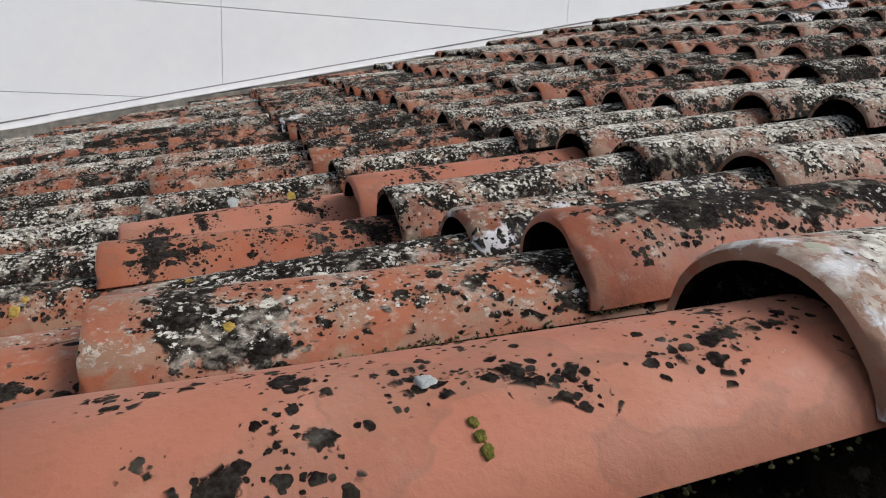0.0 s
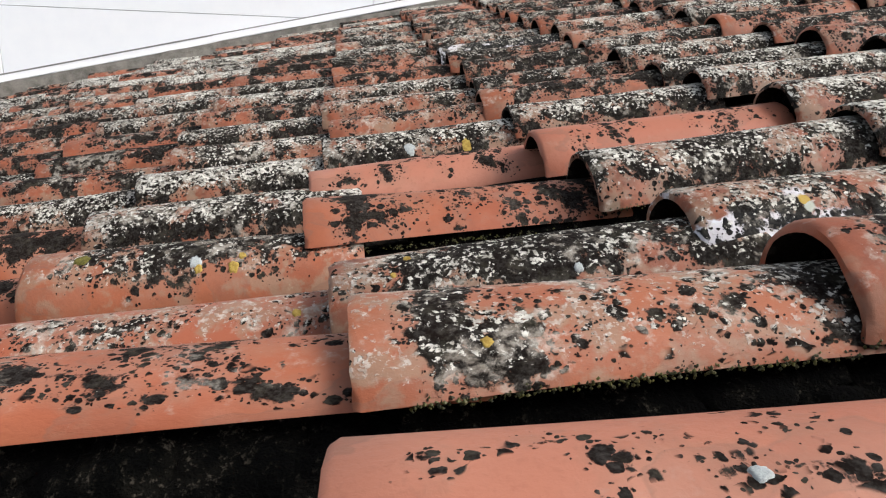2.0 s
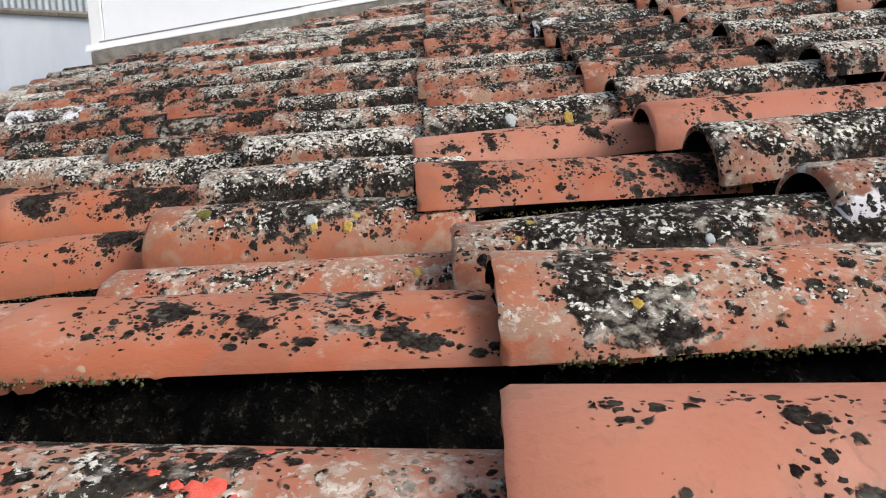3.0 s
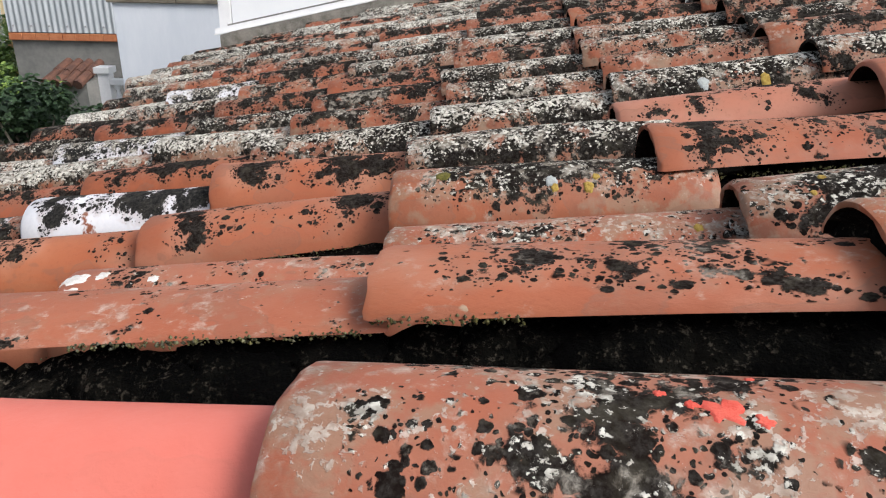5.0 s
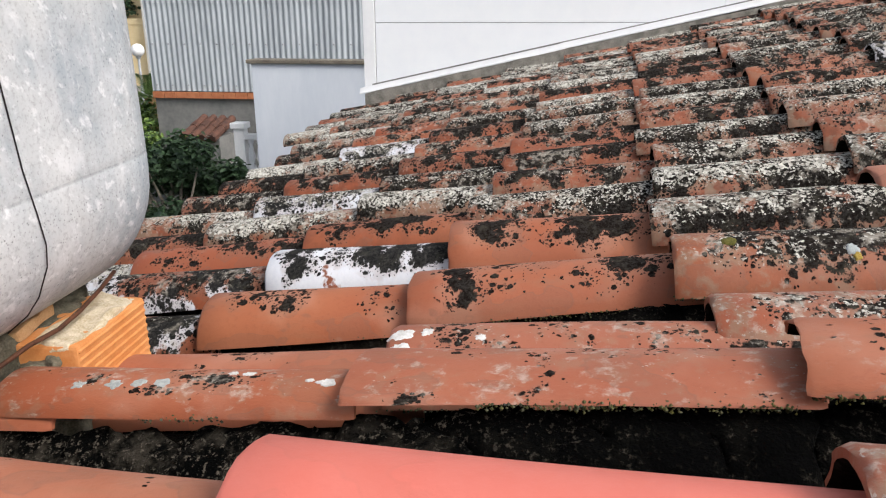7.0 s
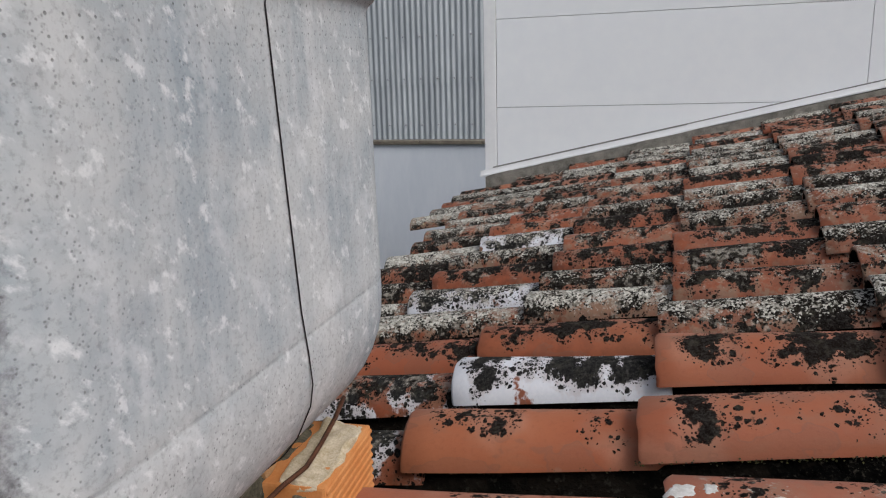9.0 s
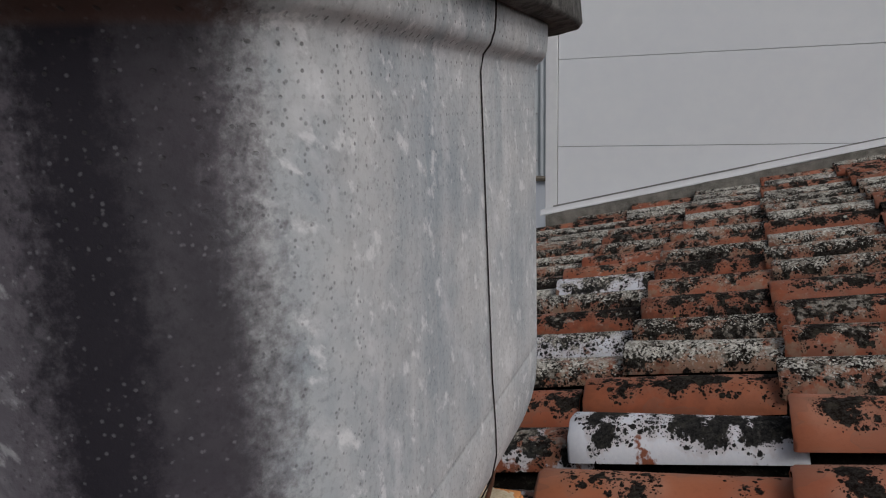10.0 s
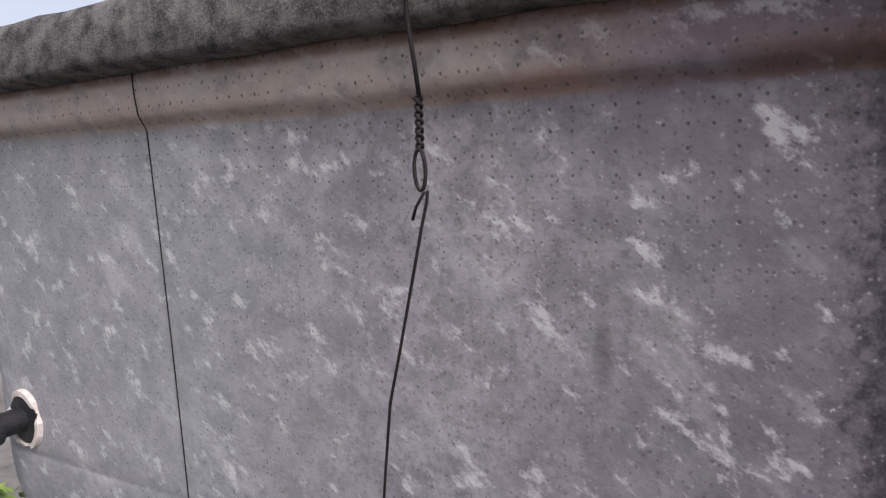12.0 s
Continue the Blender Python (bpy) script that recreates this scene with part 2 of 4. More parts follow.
def tank_material():
    """Old fibre cement: pale flecks, faint runs, a mould's dots near the brim and dark damp patches; the front's shade
    is put into its colour.
    """
    k = Mat("fibre_cement", 0.88, 0.0, 0.2)
    co = k.coords()
    x, y, z = k.split(co)
    n1, n2 = k.noise(co, 6, 4, 0.6), k.noise(co, 38, 5, 0.65)
    run = k.noise(k.stretch(co, 22, 22, 2.5), 1.0, 4, 0.6)
    tilt = k.n.new("ShaderNodeMapping")
    tilt.inputs["Rotation"].default_value = (radians(-38), radians(42), 0)
    k.put(tilt.inputs["Vector"], co)
    slant = k.stretch(tilt.outputs[0], 1.0, 1.0, 0.42)
    fleck = k.noise(slant, 58, 5, 0.65)
    grain = k.noise(co, 190, 4, 0.65)
    c = k.mix(k.step(n1, 0.35, 0.65), (0.335, 0.375, 0.405), (0.53, 0.54, 0.54))
    c = k.mix(k.math("MULTIPLY", k.step(run, 0.42, 0.7), 0.5), c, (0.64, 0.645, 0.64))
    c = k.mix(k.math("MULTIPLY", k.step(n2, 0.5, 0.75), 0.45), c, (0.36, 0.365, 0.375))
    # damp round the front's corner; the whole front also coloured darker, as its shaded side
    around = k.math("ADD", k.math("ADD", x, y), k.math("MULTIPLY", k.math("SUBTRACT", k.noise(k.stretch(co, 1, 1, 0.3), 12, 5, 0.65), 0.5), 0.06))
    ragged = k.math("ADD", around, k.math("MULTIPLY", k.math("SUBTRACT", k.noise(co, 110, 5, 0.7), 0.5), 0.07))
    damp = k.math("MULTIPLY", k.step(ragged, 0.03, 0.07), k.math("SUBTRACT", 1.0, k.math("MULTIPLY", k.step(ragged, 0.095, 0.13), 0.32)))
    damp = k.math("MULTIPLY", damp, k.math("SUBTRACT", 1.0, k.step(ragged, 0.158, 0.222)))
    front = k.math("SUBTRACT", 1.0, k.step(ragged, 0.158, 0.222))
    # the face turned from the light, painted as darker cement
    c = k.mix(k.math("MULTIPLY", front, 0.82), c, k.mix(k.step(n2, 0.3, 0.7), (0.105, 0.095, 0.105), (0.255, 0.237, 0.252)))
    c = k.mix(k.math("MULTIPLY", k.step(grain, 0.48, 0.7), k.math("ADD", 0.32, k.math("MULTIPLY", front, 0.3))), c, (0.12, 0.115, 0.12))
    tinge = k.noise(co, 9, 3, 0.5)
    c = k.mix(k.math("MULTIPLY", k.math("MULTIPLY", k.step(tinge, 0.42, 0.6), front), k.math("ADD", 0.12, k.math("MULTIPLY", k.step(x, 0.15, 0.35), 0.3))), c, (0.21, 0.168, 0.21))
    c = k.mix(k.math("MULTIPLY", k.math("MULTIPLY", k.math("SUBTRACT", 1.0, k.step(x, -0.12, 0.2)), front), 0.4), c, (0.30, 0.335, 0.335))
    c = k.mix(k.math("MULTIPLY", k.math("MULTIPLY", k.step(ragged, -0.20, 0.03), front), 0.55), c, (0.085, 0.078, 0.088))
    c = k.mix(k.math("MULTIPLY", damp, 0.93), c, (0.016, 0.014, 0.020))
    dry = k.math("SUBTRACT", 1.0, k.math("MULTIPLY", damp, 0.85))
    fleck, broad = k.math("MULTIPLY", fleck, dry), k.math("MULTIPLY", k.noise(slant, 17, 5, 0.65), dry)
    c = k.mix(k.math("MULTIPLY", k.step(fleck, 0.55, 0.68), k.math("SUBTRACT", 0.6, k.math("MULTIPLY", front, 0.24))), c, (0.80, 0.80, 0.80))
    c = k.mix(k.math("MULTIPLY", k.step(broad, 0.54, 0.70), k.math("SUBTRACT", 0.4, k.math("MULTIPLY", front, 0.22))), c, (0.76, 0.76, 0.77))
    sx, sz = k.math("MULTIPLY", k.math("SUBTRACT", x, 0.272), 120.0), k.math("MULTIPLY", k.math("SUBTRACT", z, 0.332), 34.0)
    smear = k.math("SUBTRACT", 1.0, k.step(k.math("ADD", k.math("MULTIPLY", sx, sx), k.math("MULTIPLY", sz, sz)), 0.1, 1.0))
    c = k.mix(k.math("MULTIPLY", k.math("MULTIPLY", smear, front), 0.35), c, (0.03, 0.028, 0.03))
    # the brim: pale and yellowish, with a rusty run under it
    brim = k.math("MULTIPLY", k.step(z, 0.484, 0.491), k.math("SUBTRACT", 1.0, k.step(x, 0.16, 0.36)))
    c = k.mix(k.math("MULTIPLY", k.math("MULTIPLY", brim, k.step(n2, 0.2, 0.6)), 0.75), c, (0.44, 0.385, 0.33))
    rust = k.math("MULTIPLY", k.math("MULTIPLY", k.math("MULTIPLY", k.step(z, 0.484, 0.490), k.math("SUBTRACT", 1.0, k.math("MULTIPLY", k.step(z, 0.500, 0.512), 0.7))), k.math("ADD", 0.35, k.math("MULTIPLY", k.step(x, 0.1, 0.3), 0.65))), k.step(k.noise(k.stretch(co, 5, 5, 30), 1.0, 3), 0.3, 0.55))
    c = k.mix(k.math("MULTIPLY", k.math("MULTIPLY", k.step(z, 0.522, 0.529), front), k.math("MULTIPLY", k.step(n2, 0.3, 0.6), 0.7)), c, (0.13, 0.06, 0.035))
    # fine specks, dark and light
    sd, sc = k.cells(co, 260)
    pick = k.split(sc)[0]
    speck = k.math("SUBTRACT", 1.0, k.step(k.math("ADD", sd, k.math("MULTIPLY", k.noise(co, 420, 2), 0.5)), 0.34, 0.62))
    c = k.mix(k.math("MULTIPLY", k.math("MULTIPLY", speck, k.step(pick, 0.72, 0.76)), 0.5), c, (0.045, 0.04, 0.045))
    c = k.mix(k.math("MULTIPLY", k.math("MULTIPLY", speck, k.math("SUBTRACT", 1.0, k.step(pick, 0.17, 0.24))), k.math("ADD", 0.15, k.math("MULTIPLY", dry, 0.08))), c, (0.5, 0.5, 0.52))
    c = k.mix(k.math("MULTIPLY", k.math("MULTIPLY", rust, front), 0.66), c, k.mix(k.step(x, 0.22, 0.40), (0.24, 0.13, 0.09), (0.11, 0.062, 0.048)))
    # the seam where the rounded base begins
    seam = k.math("SUBTRACT", 1.0, k.step(k.math("ABSOLUTE", k.math("SUBTRACT", z, 0.1545)), 0.0006, 0.0028))
    c = k.mix(k.math("MULTIPLY", seam, k.math("MULTIPLY", k.step(n2, 0.3, 0.6), 0.35)), c, (0.12, 0.12, 0.125))
    # rows of mould dots
    cell = k.vec("SUBTRACT", k.vec("FRACTION", k.stretch(k.vec("ADD", co, k.vec("MULTIPLY", k.noise(co, 40, 2, 0.5, colour=True), (0.0022, 0.0022, 0.0022))), 76, 76, 76), (0, 0, 0)), (0.5, 0.5, 0.5))
    cx, cy, cz = k.split(cell)
    side = k.mix(front, cy, cx)
    r = k.math("SQRT", k.math("ADD", k.math("MULTIPLY", side, side), k.math("MULTIPLY", cz, cz)))
    dots = k.math("MULTIPLY", k.math("SUBTRACT", 1.0, k.step(r, 0.05, 0.11)), k.step(z, 0.3, 0.49))
    dots = k.math("MULTIPLY", dots, k.step(k.noise(co, 55, 2), 0.36, 0.52))
    c = k.mix(k.math("MULTIPLY", dots, 0.6), c, (0.05, 0.05, 0.05))
    k.colour(c)
    return k.relief(k.math("ADD", k.math("SUBTRACT", n2, k.math("MULTIPLY", dots, 0.8)), k.math("MULTIPLY", grain, 0.4)), 0.5, 0.002)


CLAY = tile_material("weathered_clay")
CLAY_FAR = tile_material("weathered_clay_far", single=False)


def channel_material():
    k = Mat("mossy_shaded_channel_clay", 0.95, 0.0, 0.04)
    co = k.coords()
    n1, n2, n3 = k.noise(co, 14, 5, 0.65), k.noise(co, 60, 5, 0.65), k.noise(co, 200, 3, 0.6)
    # besides moss, these near-black tones hold the shade of the gaps
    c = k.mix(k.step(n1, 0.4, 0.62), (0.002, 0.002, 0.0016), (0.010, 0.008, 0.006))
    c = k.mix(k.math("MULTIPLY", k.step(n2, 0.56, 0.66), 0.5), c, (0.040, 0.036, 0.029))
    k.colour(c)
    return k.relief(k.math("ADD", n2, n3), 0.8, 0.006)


CHANNEL = channel_material()
TANK = tank_material()
LID = plain("blackened_lid_cement", (0.022, 0.022, 0.022), (0.18, 0.176, 0.165), 55, 0.95, bump=0.006)
MORTAR = plain("grey_mortar", (0.13, 0.122, 0.105), (0.29, 0.27, 0.235), 16, 0.95, bump=0.006)
OLD_MORTAR = plain("mossy_old_mortar", (0.045, 0.042, 0.028), (0.20, 0.18, 0.13), 30, 0.95, bump=0.012)
WHITE_MORTAR = plain("pale_mortar_smear", (0.42, 0.33, 0.20), (0.72, 0.63, 0.48), 40, 0.9, bump=0.006)
WORN_BRICK = plain("worn_brick_clay", (0.40, 0.22, 0.10), (0.58, 0.36, 0.18), 50, 0.9, bump=0.004)
BRICK = plain("hollow_brick_clay", (0.55, 0.21, 0.06), (0.62, 0.28, 0.10), 30, 0.85, bump=0.002)
WHITE_PANEL = plain("white_coated_panel", (0.83, 0.845, 0.87), (0.88, 0.89, 0.90), 1.2, 0.5, bump=0.0006)
WHITE_TRIM = plain("white_trim_metal", (0.78, 0.78, 0.79), (0.84, 0.84, 0.84), 3, 0.4, bump=0.0004)
JOINT = plain("dark_joint", (0.22, 0.22, 0.23), (0.36, 0.36, 0.37), 10, 0.8)
BLUE_WHITE = plain("blue_white_render", (0.67, 0.71, 0.77), (0.75, 0.78, 0.83), 1.5, 0.85, bump=0.003, stretch=(1, 1, 0.25))
COPING = plain("worn_coping", (0.12, 0.10, 0.08), (0.26, 0.23, 0.18), 6, 0.9)
SHEET = plain("weathered_corrugated_sheet", (0.33, 0.355, 0.375), (0.46, 0.49, 0.51), 2.0, 0.75, bump=0.002, stretch=(1, 1, 0.15))
RUST = plain("rusty_wire", (0.045, 0.020, 0.012), (0.13, 0.052, 0.026), 60, 0.7, 0.3)
DARK_WIRE = plain("dark_wire", (0.010, 0.009, 0.010), (0.035, 0.03, 0.03), 60, 0.6, 0.4)
BLACK_PLASTIC = plain("black_plastic", (0.012, 0.013, 0.014), (0.03, 0.03, 0.032), 20, 0.45)
SEALANT = plain("chipped_sealant", (0.45, 0.40, 0.36), (0.62, 0.58, 0.54), 60, 0.8)
WHITE_PAINT = plain("white_masonry_paint", (0.72, 0.72, 0.72), (0.82, 0.82, 0.81), 4, 0.8)
YELLOW = plain("yellow_render", (0.72, 0.56, 0.31), (0.80, 0.65, 0.39), 0.6, 0.9)
PALE_RENDER = plain("pale_render", (0.48, 0.46, 0.42), (0.62, 0.60, 0.56), 0.5, 0.9)
DARK_RENDER = plain("dark_grey_render", (0.13, 0.13, 0.125), (0.22, 0.215, 0.20), 1.2, 0.9)
DARK_TILE = plain("old_red_tile", (0.06, 0.035, 0.028), (0.15, 0.07, 0.048), 9, 0.9)
GLASS = plain("dark_window_glass", (0.03, 0.035, 0.04), (0.07, 0.075, 0.08), 1, 0.15, spec=0.6)
FRAME = plain("brown_window_frame", (0.12, 0.07, 0.045), (0.2, 0.12, 0.08), 4, 0.7)
POLE = plain("grey_pole_paint", (0.30, 0.31, 0.32), (0.42, 0.43, 0.44), 3, 0.6)
GLOBE = plain("white_globe", (0.82, 0.82, 0.82), (0.88, 0.88, 0.88), 3, 0.35)
BARK = plain("grey_bark", (0.16, 0.13, 0.10), (0.30, 0.26, 0.21), 14, 0.95, bump=0.01)
PALM_BARK = plain("palm_bark", (0.20, 0.11, 0.05), (0.34, 0.20, 0.09), 10, 0.95, bump=0.02)
GROUND = plain("garden_ground", (0.10, 0.095, 0.085), (0.24, 0.23, 0.21), 0.5, 0.95, bump=0.01)
HOUSE = plain("house_render", (0.50, 0.48, 0.44), (0.62, 0.60, 0.56), 1.5, 0.9)
RED_BRICK = plain("red_brick", (0.36, 0.12, 0.05), (0.48, 0.19, 0.09), 6, 0.9)
TEAL = plain("teal_canvas", (0.10, 0.36, 0.32), (0.16, 0.46, 0.42), 3, 0.8)


def leaf_material(name, a, b):
    k = Mat(name, 0.5, 0.0, 0.35)
    rnd = k.n.new("ShaderNodeNewGeometry").outputs["Random Per Island"]
    k.colour(k.mix(rnd, a, b))
    return k.relief(k.noise(k.coords(), 60, 3), 0.2, 0.003)


LEAF_DARK = leaf_material("dark_leaf", (0.010, 0.026, 0.010), (0.055, 0.10, 0.042))
LEAF_LIGHT = leaf_material("light_leaf", (0.05, 0.105, 0.02), (0.18, 0.26, 0.055))
LEAF_PALM = leaf_material("palm_leaf", (0.06, 0.13, 0.035), (0.16, 0.24, 0.07))
MOSS = leaf_material("moss", (0.012, 0.013, 0.003), (0.085, 0.078, 0.016))


# ---- building tools ----
def mesh_from(name, verts, faces, material, smooth=False):
    me = bpy.data.meshes.new(name)
    me.from_pydata([tuple(v) for v in verts], [], faces)
    me.materials.append(material)
    if smooth:
        me.shade_smooth()
    me.update()
    return me


def part(name, bm, material, parent=None, label="", smooth=False):
    me = bpy.data.meshes.new(name)
    bmesh.ops.recalc_face_normals(bm, faces=bm.faces)
    bm.to_mesh(me)
    bm.free()
    me.materials.append(material)
    if smooth:
        me.shade_smooth()
    ob = new(name, me)
    ob.parent = parent
    return tagged(ob, label)


def empty(name, m, label="", category="", group="", kind=""):
    ob = new(name)
    ob.matrix_basis = m
    return tagged(ob, label, category, group, kind)


def block(x0, x1, y0, y1, z0, z1, bevel=0.0, segs=2, bm=None):
    bm = bm or bmesh.new()
    v = bmesh.ops.create_cube(bm, size=1, matrix=Matrix.Translation(((x0 + x1) / 2, (y0 + y1) / 2, (z0 + z1) / 2)) @ Matrix.Diagonal((x1 - x0, y1 - y0, z1 - z0, 1)))["verts"]
    if bevel:
        es = list({e for q in v for e in q.link_edges})
        bmesh.ops.bevel(bm, geom=es, offset=bevel, segments=segs, affect="EDGES", profile=0.6)
    return bm


def rough(bm, amount, scale, seed=0.0):
    for v in bm.verts:
        v.co += noise.noise_vector(v.co * scale + Vector((seed, seed * 2, 0))) * amount
    return bm


def tube(path, radius, sides=8, bm=None, taper=None):
    """A tube along a list of points; taper gives the end radius."""
    bm = bm or bmesh.new()
    pts = [Vector(p) for p in path]
    rings = []
    up = Vector((0.31, 0.17, 0.93))
    for i, p in enumerate(pts):
        d = (pts[min(i + 1, len(pts) - 1)] - pts[max(i - 1, 0)]).normalized()
        a = d.cross(up)
        a = a.normalized() if a.length > 1e-3 else d.orthogonal().normalized()
        b = d.cross(a)
        r = radius if taper is None else radius + (taper - radius) * i / (len(pts) - 1)
        rings.append([bm.verts.new(p + (a * math.cos(u) + b * math.sin(u)) * r) for u in (math.tau * j / sides for j in range(sides))])
    for r0, r1 in zip(rings, rings[1:]):
        for j in range(sides):
            bm.faces.new((r0[j], r0[(j + 1) % sides], r1[(j + 1) % sides], r1[j]))
    bm.faces.new(rings[0][::-1]), bm.faces.new(rings[-1])
    return bm


# ---- the roof's lie ----
SPACING, LENGTH = 0.25, 0.475
FIRST_ROW, LAST_ROW, FIRST_COL, LAST_COL = -7, 19, -4, 17
NEAR_Y = (0.365, 0.605, 0.835, 1.10, 1.365, 1.615)


def row_y(r, x):
    if r < 0:
        return 0.365 + 0.245 * r - 0.05 * x
    y = NEAR_Y[r] if r < len(NEAR_Y) else 1.615 + SPACING * (r - 5)
    return y - (0.05, 0.075, 0.03, 0.03, 0.04)[min(r, 4)] * x


def lift(r, x):
    """How far a row rides above the roof's even plane: the near rows were relaid higher."""
    if r <= 0:
        return 0.069 - 0.085 * x
    return (0.050 - 0.06 * x, 0.010 - 0.03 * x, 0.006 - 0.012 * x)[r - 1] if r < 4 else 0.007 + 0.0018 * max(r - 6, 0) + 0.003 * max(r - 7, 0)


def plane_z(x, y):
    return 3.781 + 0.2155 * x + 0.0074 * y


def even_crest(r, x):
    y = row_y(r, x)
    steeper = 0.03 * (x + 1.5) * max(0.0, min((y - 1.8) / 2.5, 1.0))
    return Vector((x, y, plane_z(x, y) + lift(r, max(-2.3, min(x, 1.2))) + steeper))


RELAID = {}


def relay(r, c, mouth, tail, wide, high, long=1.0):
    """A tile near by that lies as it was last put back: the crest at its mouth and 0.44 m up the slope, its breadth and height."""
    RELAID[(r, c)] = (Vector(mouth), Vector((mouth[0] + 0.44, *tail)), wide, high, long)


relay(0, -1, (-0.816, 0.405, 3.754), (0.384, 3.775), 1.05, 1.05)
relay(0, 0, (-0.448, 0.392, 3.795), (0.342, 3.834), 1.09, 1.00)
relay(0, 1, (-0.082, 0.353, 3.853), (0.297, 3.914), 1.0, 1.0)
relay(0, 2, (0.324, 0.317, 3.929), (0.310, 3.968), 1.24, 1.15)
relay(1, -2, (-1.231, 0.685, 3.637), (0.636, 3.700), 0.61, 0.50, 0.93)
relay(1, -1, (-0.804, 0.638, 3.710), (0.594, 3.768), 0.73, 0.31, 0.85)
relay(1, 0, (-0.421, 0.605, 3.786), (0.554, 3.831), 0.83, 0.49)
relay(1, 1, (-0.055, 0.567, 3.848), (0.538, 3.887), 1.01, 0.70)
relay(1, 2, (0.313, 0.551, 3.913), (0.516, 3.966), 1.05, 1.06)
relay(2, -1, (-0.812, 0.812, 3.665), (0.799, 3.714), 1.01, 1.08)
relay(2, 0, (-0.439, 0.838, 3.717), (0.820, 3.774), 1.06, 1.04)
relay(2, 1, (-0.062, 0.806, 3.797), (0.764, 3.872), 1.06, 1.04)
relay(2, 2, (0.323, 0.792, 3.880), (0.784, 3.943), 1.05, 1.05)
relay(3, -2, (-1.220, 1.136, 3.554), (1.125, 3.619), 1.04, 1.05)
relay(3, -1, (-0.848, 1.116, 3.624), (1.105, 3.695), 1.05, 0.99)
relay(3, 0, (-0.454, 1.073, 3.723), (1.045, 3.773), 1.06, 1.09, 0.95)
relay(3, 1, (-0.088, 1.092, 3.794), (1.085, 3.834), 1.14, 0.88)
relay(3, 2, (0.313, 1.055, 3.873), (1.047, 3.943), 1.05, 1.05)
relay(4, -2, (-1.211, 1.414, 3.549), (1.395, 3.610), 1.04, 1.06, 0.88)
relay(4, -1, (-0.825, 1.392, 3.634), (1.377, 3.686), 1.05, 1.05)
relay(4, 0, (-0.456, 1.367, 3.704), (1.349, 3.766), 1.05, 1.05)
relay(4, 1, (-0.078, 1.395, 3.772), (1.380, 3.841), 1.06, 1.04)
relay(4, 2, (0.317, 1.303, 3.866), (1.286, 3.936), 1.05, 1.05)


def crest(r, x):
    """The crest line of a row, led through the relaid tiles."""
    p = even_crest(r, x)
    knots = sorted((m.x, m - even_crest(r, m.x)) for (rr, _), (m, *_) in RELAID.items() if rr == r)
    if not knots:
        return p
    if x <= knots[0][0]:
        return p + knots[0][1]
    for (xa, da), (xb, db) in zip(knots, knots[1:]):
        if x <= xb:
            return p + da.lerp(db, (x - xa) / (xb - xa))
    return p + knots[-1][1]


def tile_height(r, c):
    return RELAID[(r, c)][3] if (r, c) in RELAID else SQUASH.get((r, c), 1.0)


def column_x(r, c):
    b = (-0.45, -0.418, -0.44)[r] if 0 <= r < 3 else -0.521 + 0.0605 * (1.365 + SPACING * (r - 4) if r >= 3 else 0.9)
    if c < 0:
        return b + 0.399 * c
    return b + (0, 0.376, 0.774)[c] if c < 3 else b + 1.194 + 0.43 * (c - 3)


# ends that stand apart from the even courses: (row, column): shift along the slope
SHIFT = {(5, -3): -0.08, (6, -1): 0.035, (6, -2): 0.07, (7, -2): 0.02}
# the look of the tiles near by: black crust, pale crust, whitewash, pinkness, new
LOOK = {(0, -3): (0.2, 0.1, 0, 0.4, 0), (1, -3): (0.2, 0.1, 0, 0.4, 0), (0, -2): (0.0, 0.05, 0, 0.5, 0.0), (0, -1): (0, 0, 0, 0.5, 1.0), (0, 0): (0.42, 0.48, 0, 0.8, 0), (0, 1): (0.28, 0.10, 0, 0.9, 0), (0, 2): (0.56, 0.72, 0.52, 0.5, 0),
        (1, -2): (0.22, 0.3, 0, 0.1, 0), (1, -1): (0.22, 0.25, 0, 0.6, 0), (1, 0): (0.36, 0.18, 0, 0.15, 0), (1, 1): (0.60, 0.52, 0, 0.1, 0), (1, 2): (0.66, 0.35, 0, 0.5, 0),
        (2, -2): (0.1, 0.05, 0, 0.5, 0), (2, -1): (0.36, 0.30, 0, 0.8, 0), (2, 0): (0.42, 0.52, 0, 0.3, 0), (2, 1): (0.74, 0.5, 0, 0.5, 0), (2, 2): (0.78, 0.55, 0.65, 0.3, 0),
        (3, -3): (0.76, 0.3, 0.66, 0.1, 0), (3, -2): (0.32, 0.0, 0, 0.1, 0), (3, -1): (0.45, 0.0, 0, 0.3, 0), (3, 0): (0.62, 0.45, 0, 0.1, 0), (3, 1): (0.58, 0.08, 0, 0.1, 0), (3, 2): (0.85, 0.6, 0, 0.2, 0),
        (4, -3): (0.72, 0.3, 0.66, 0.2, 0), (4, -2): (0.66, 0.1, 1, 0.2, 0), (4, -1): (0.52, 0.0, 0, 0.2, 0), (4, 0): (0.92, 0.6, 0, 0.2, 0), (4, 1): (0.38, 0.05, 0, 1.0, 0), (4, 2): (0.4, 0.1, 0, 0.9, 0),
        (5, -3): (0.5, 0.1, 0, 0.1, 0), (5, -2): (0.64, 0.05, 0, 0.1, 0), (5, -1): (0.92, 0.6, 0, 0.2, 0), (5, 0): (0.92, 0.7, 0, 0.2, 0), (5, 1): (0.9, 0.6, 0.3, 0.2, 0), (5, 2): (0.9, 0.6, 0, 0.2, 0)}
# old tiles of a flatter make
SQUASH = {(1, -3): 0.5, (0, -2): 0.95}
ROLL = {(3, 1): -8, (1, 3): 2}
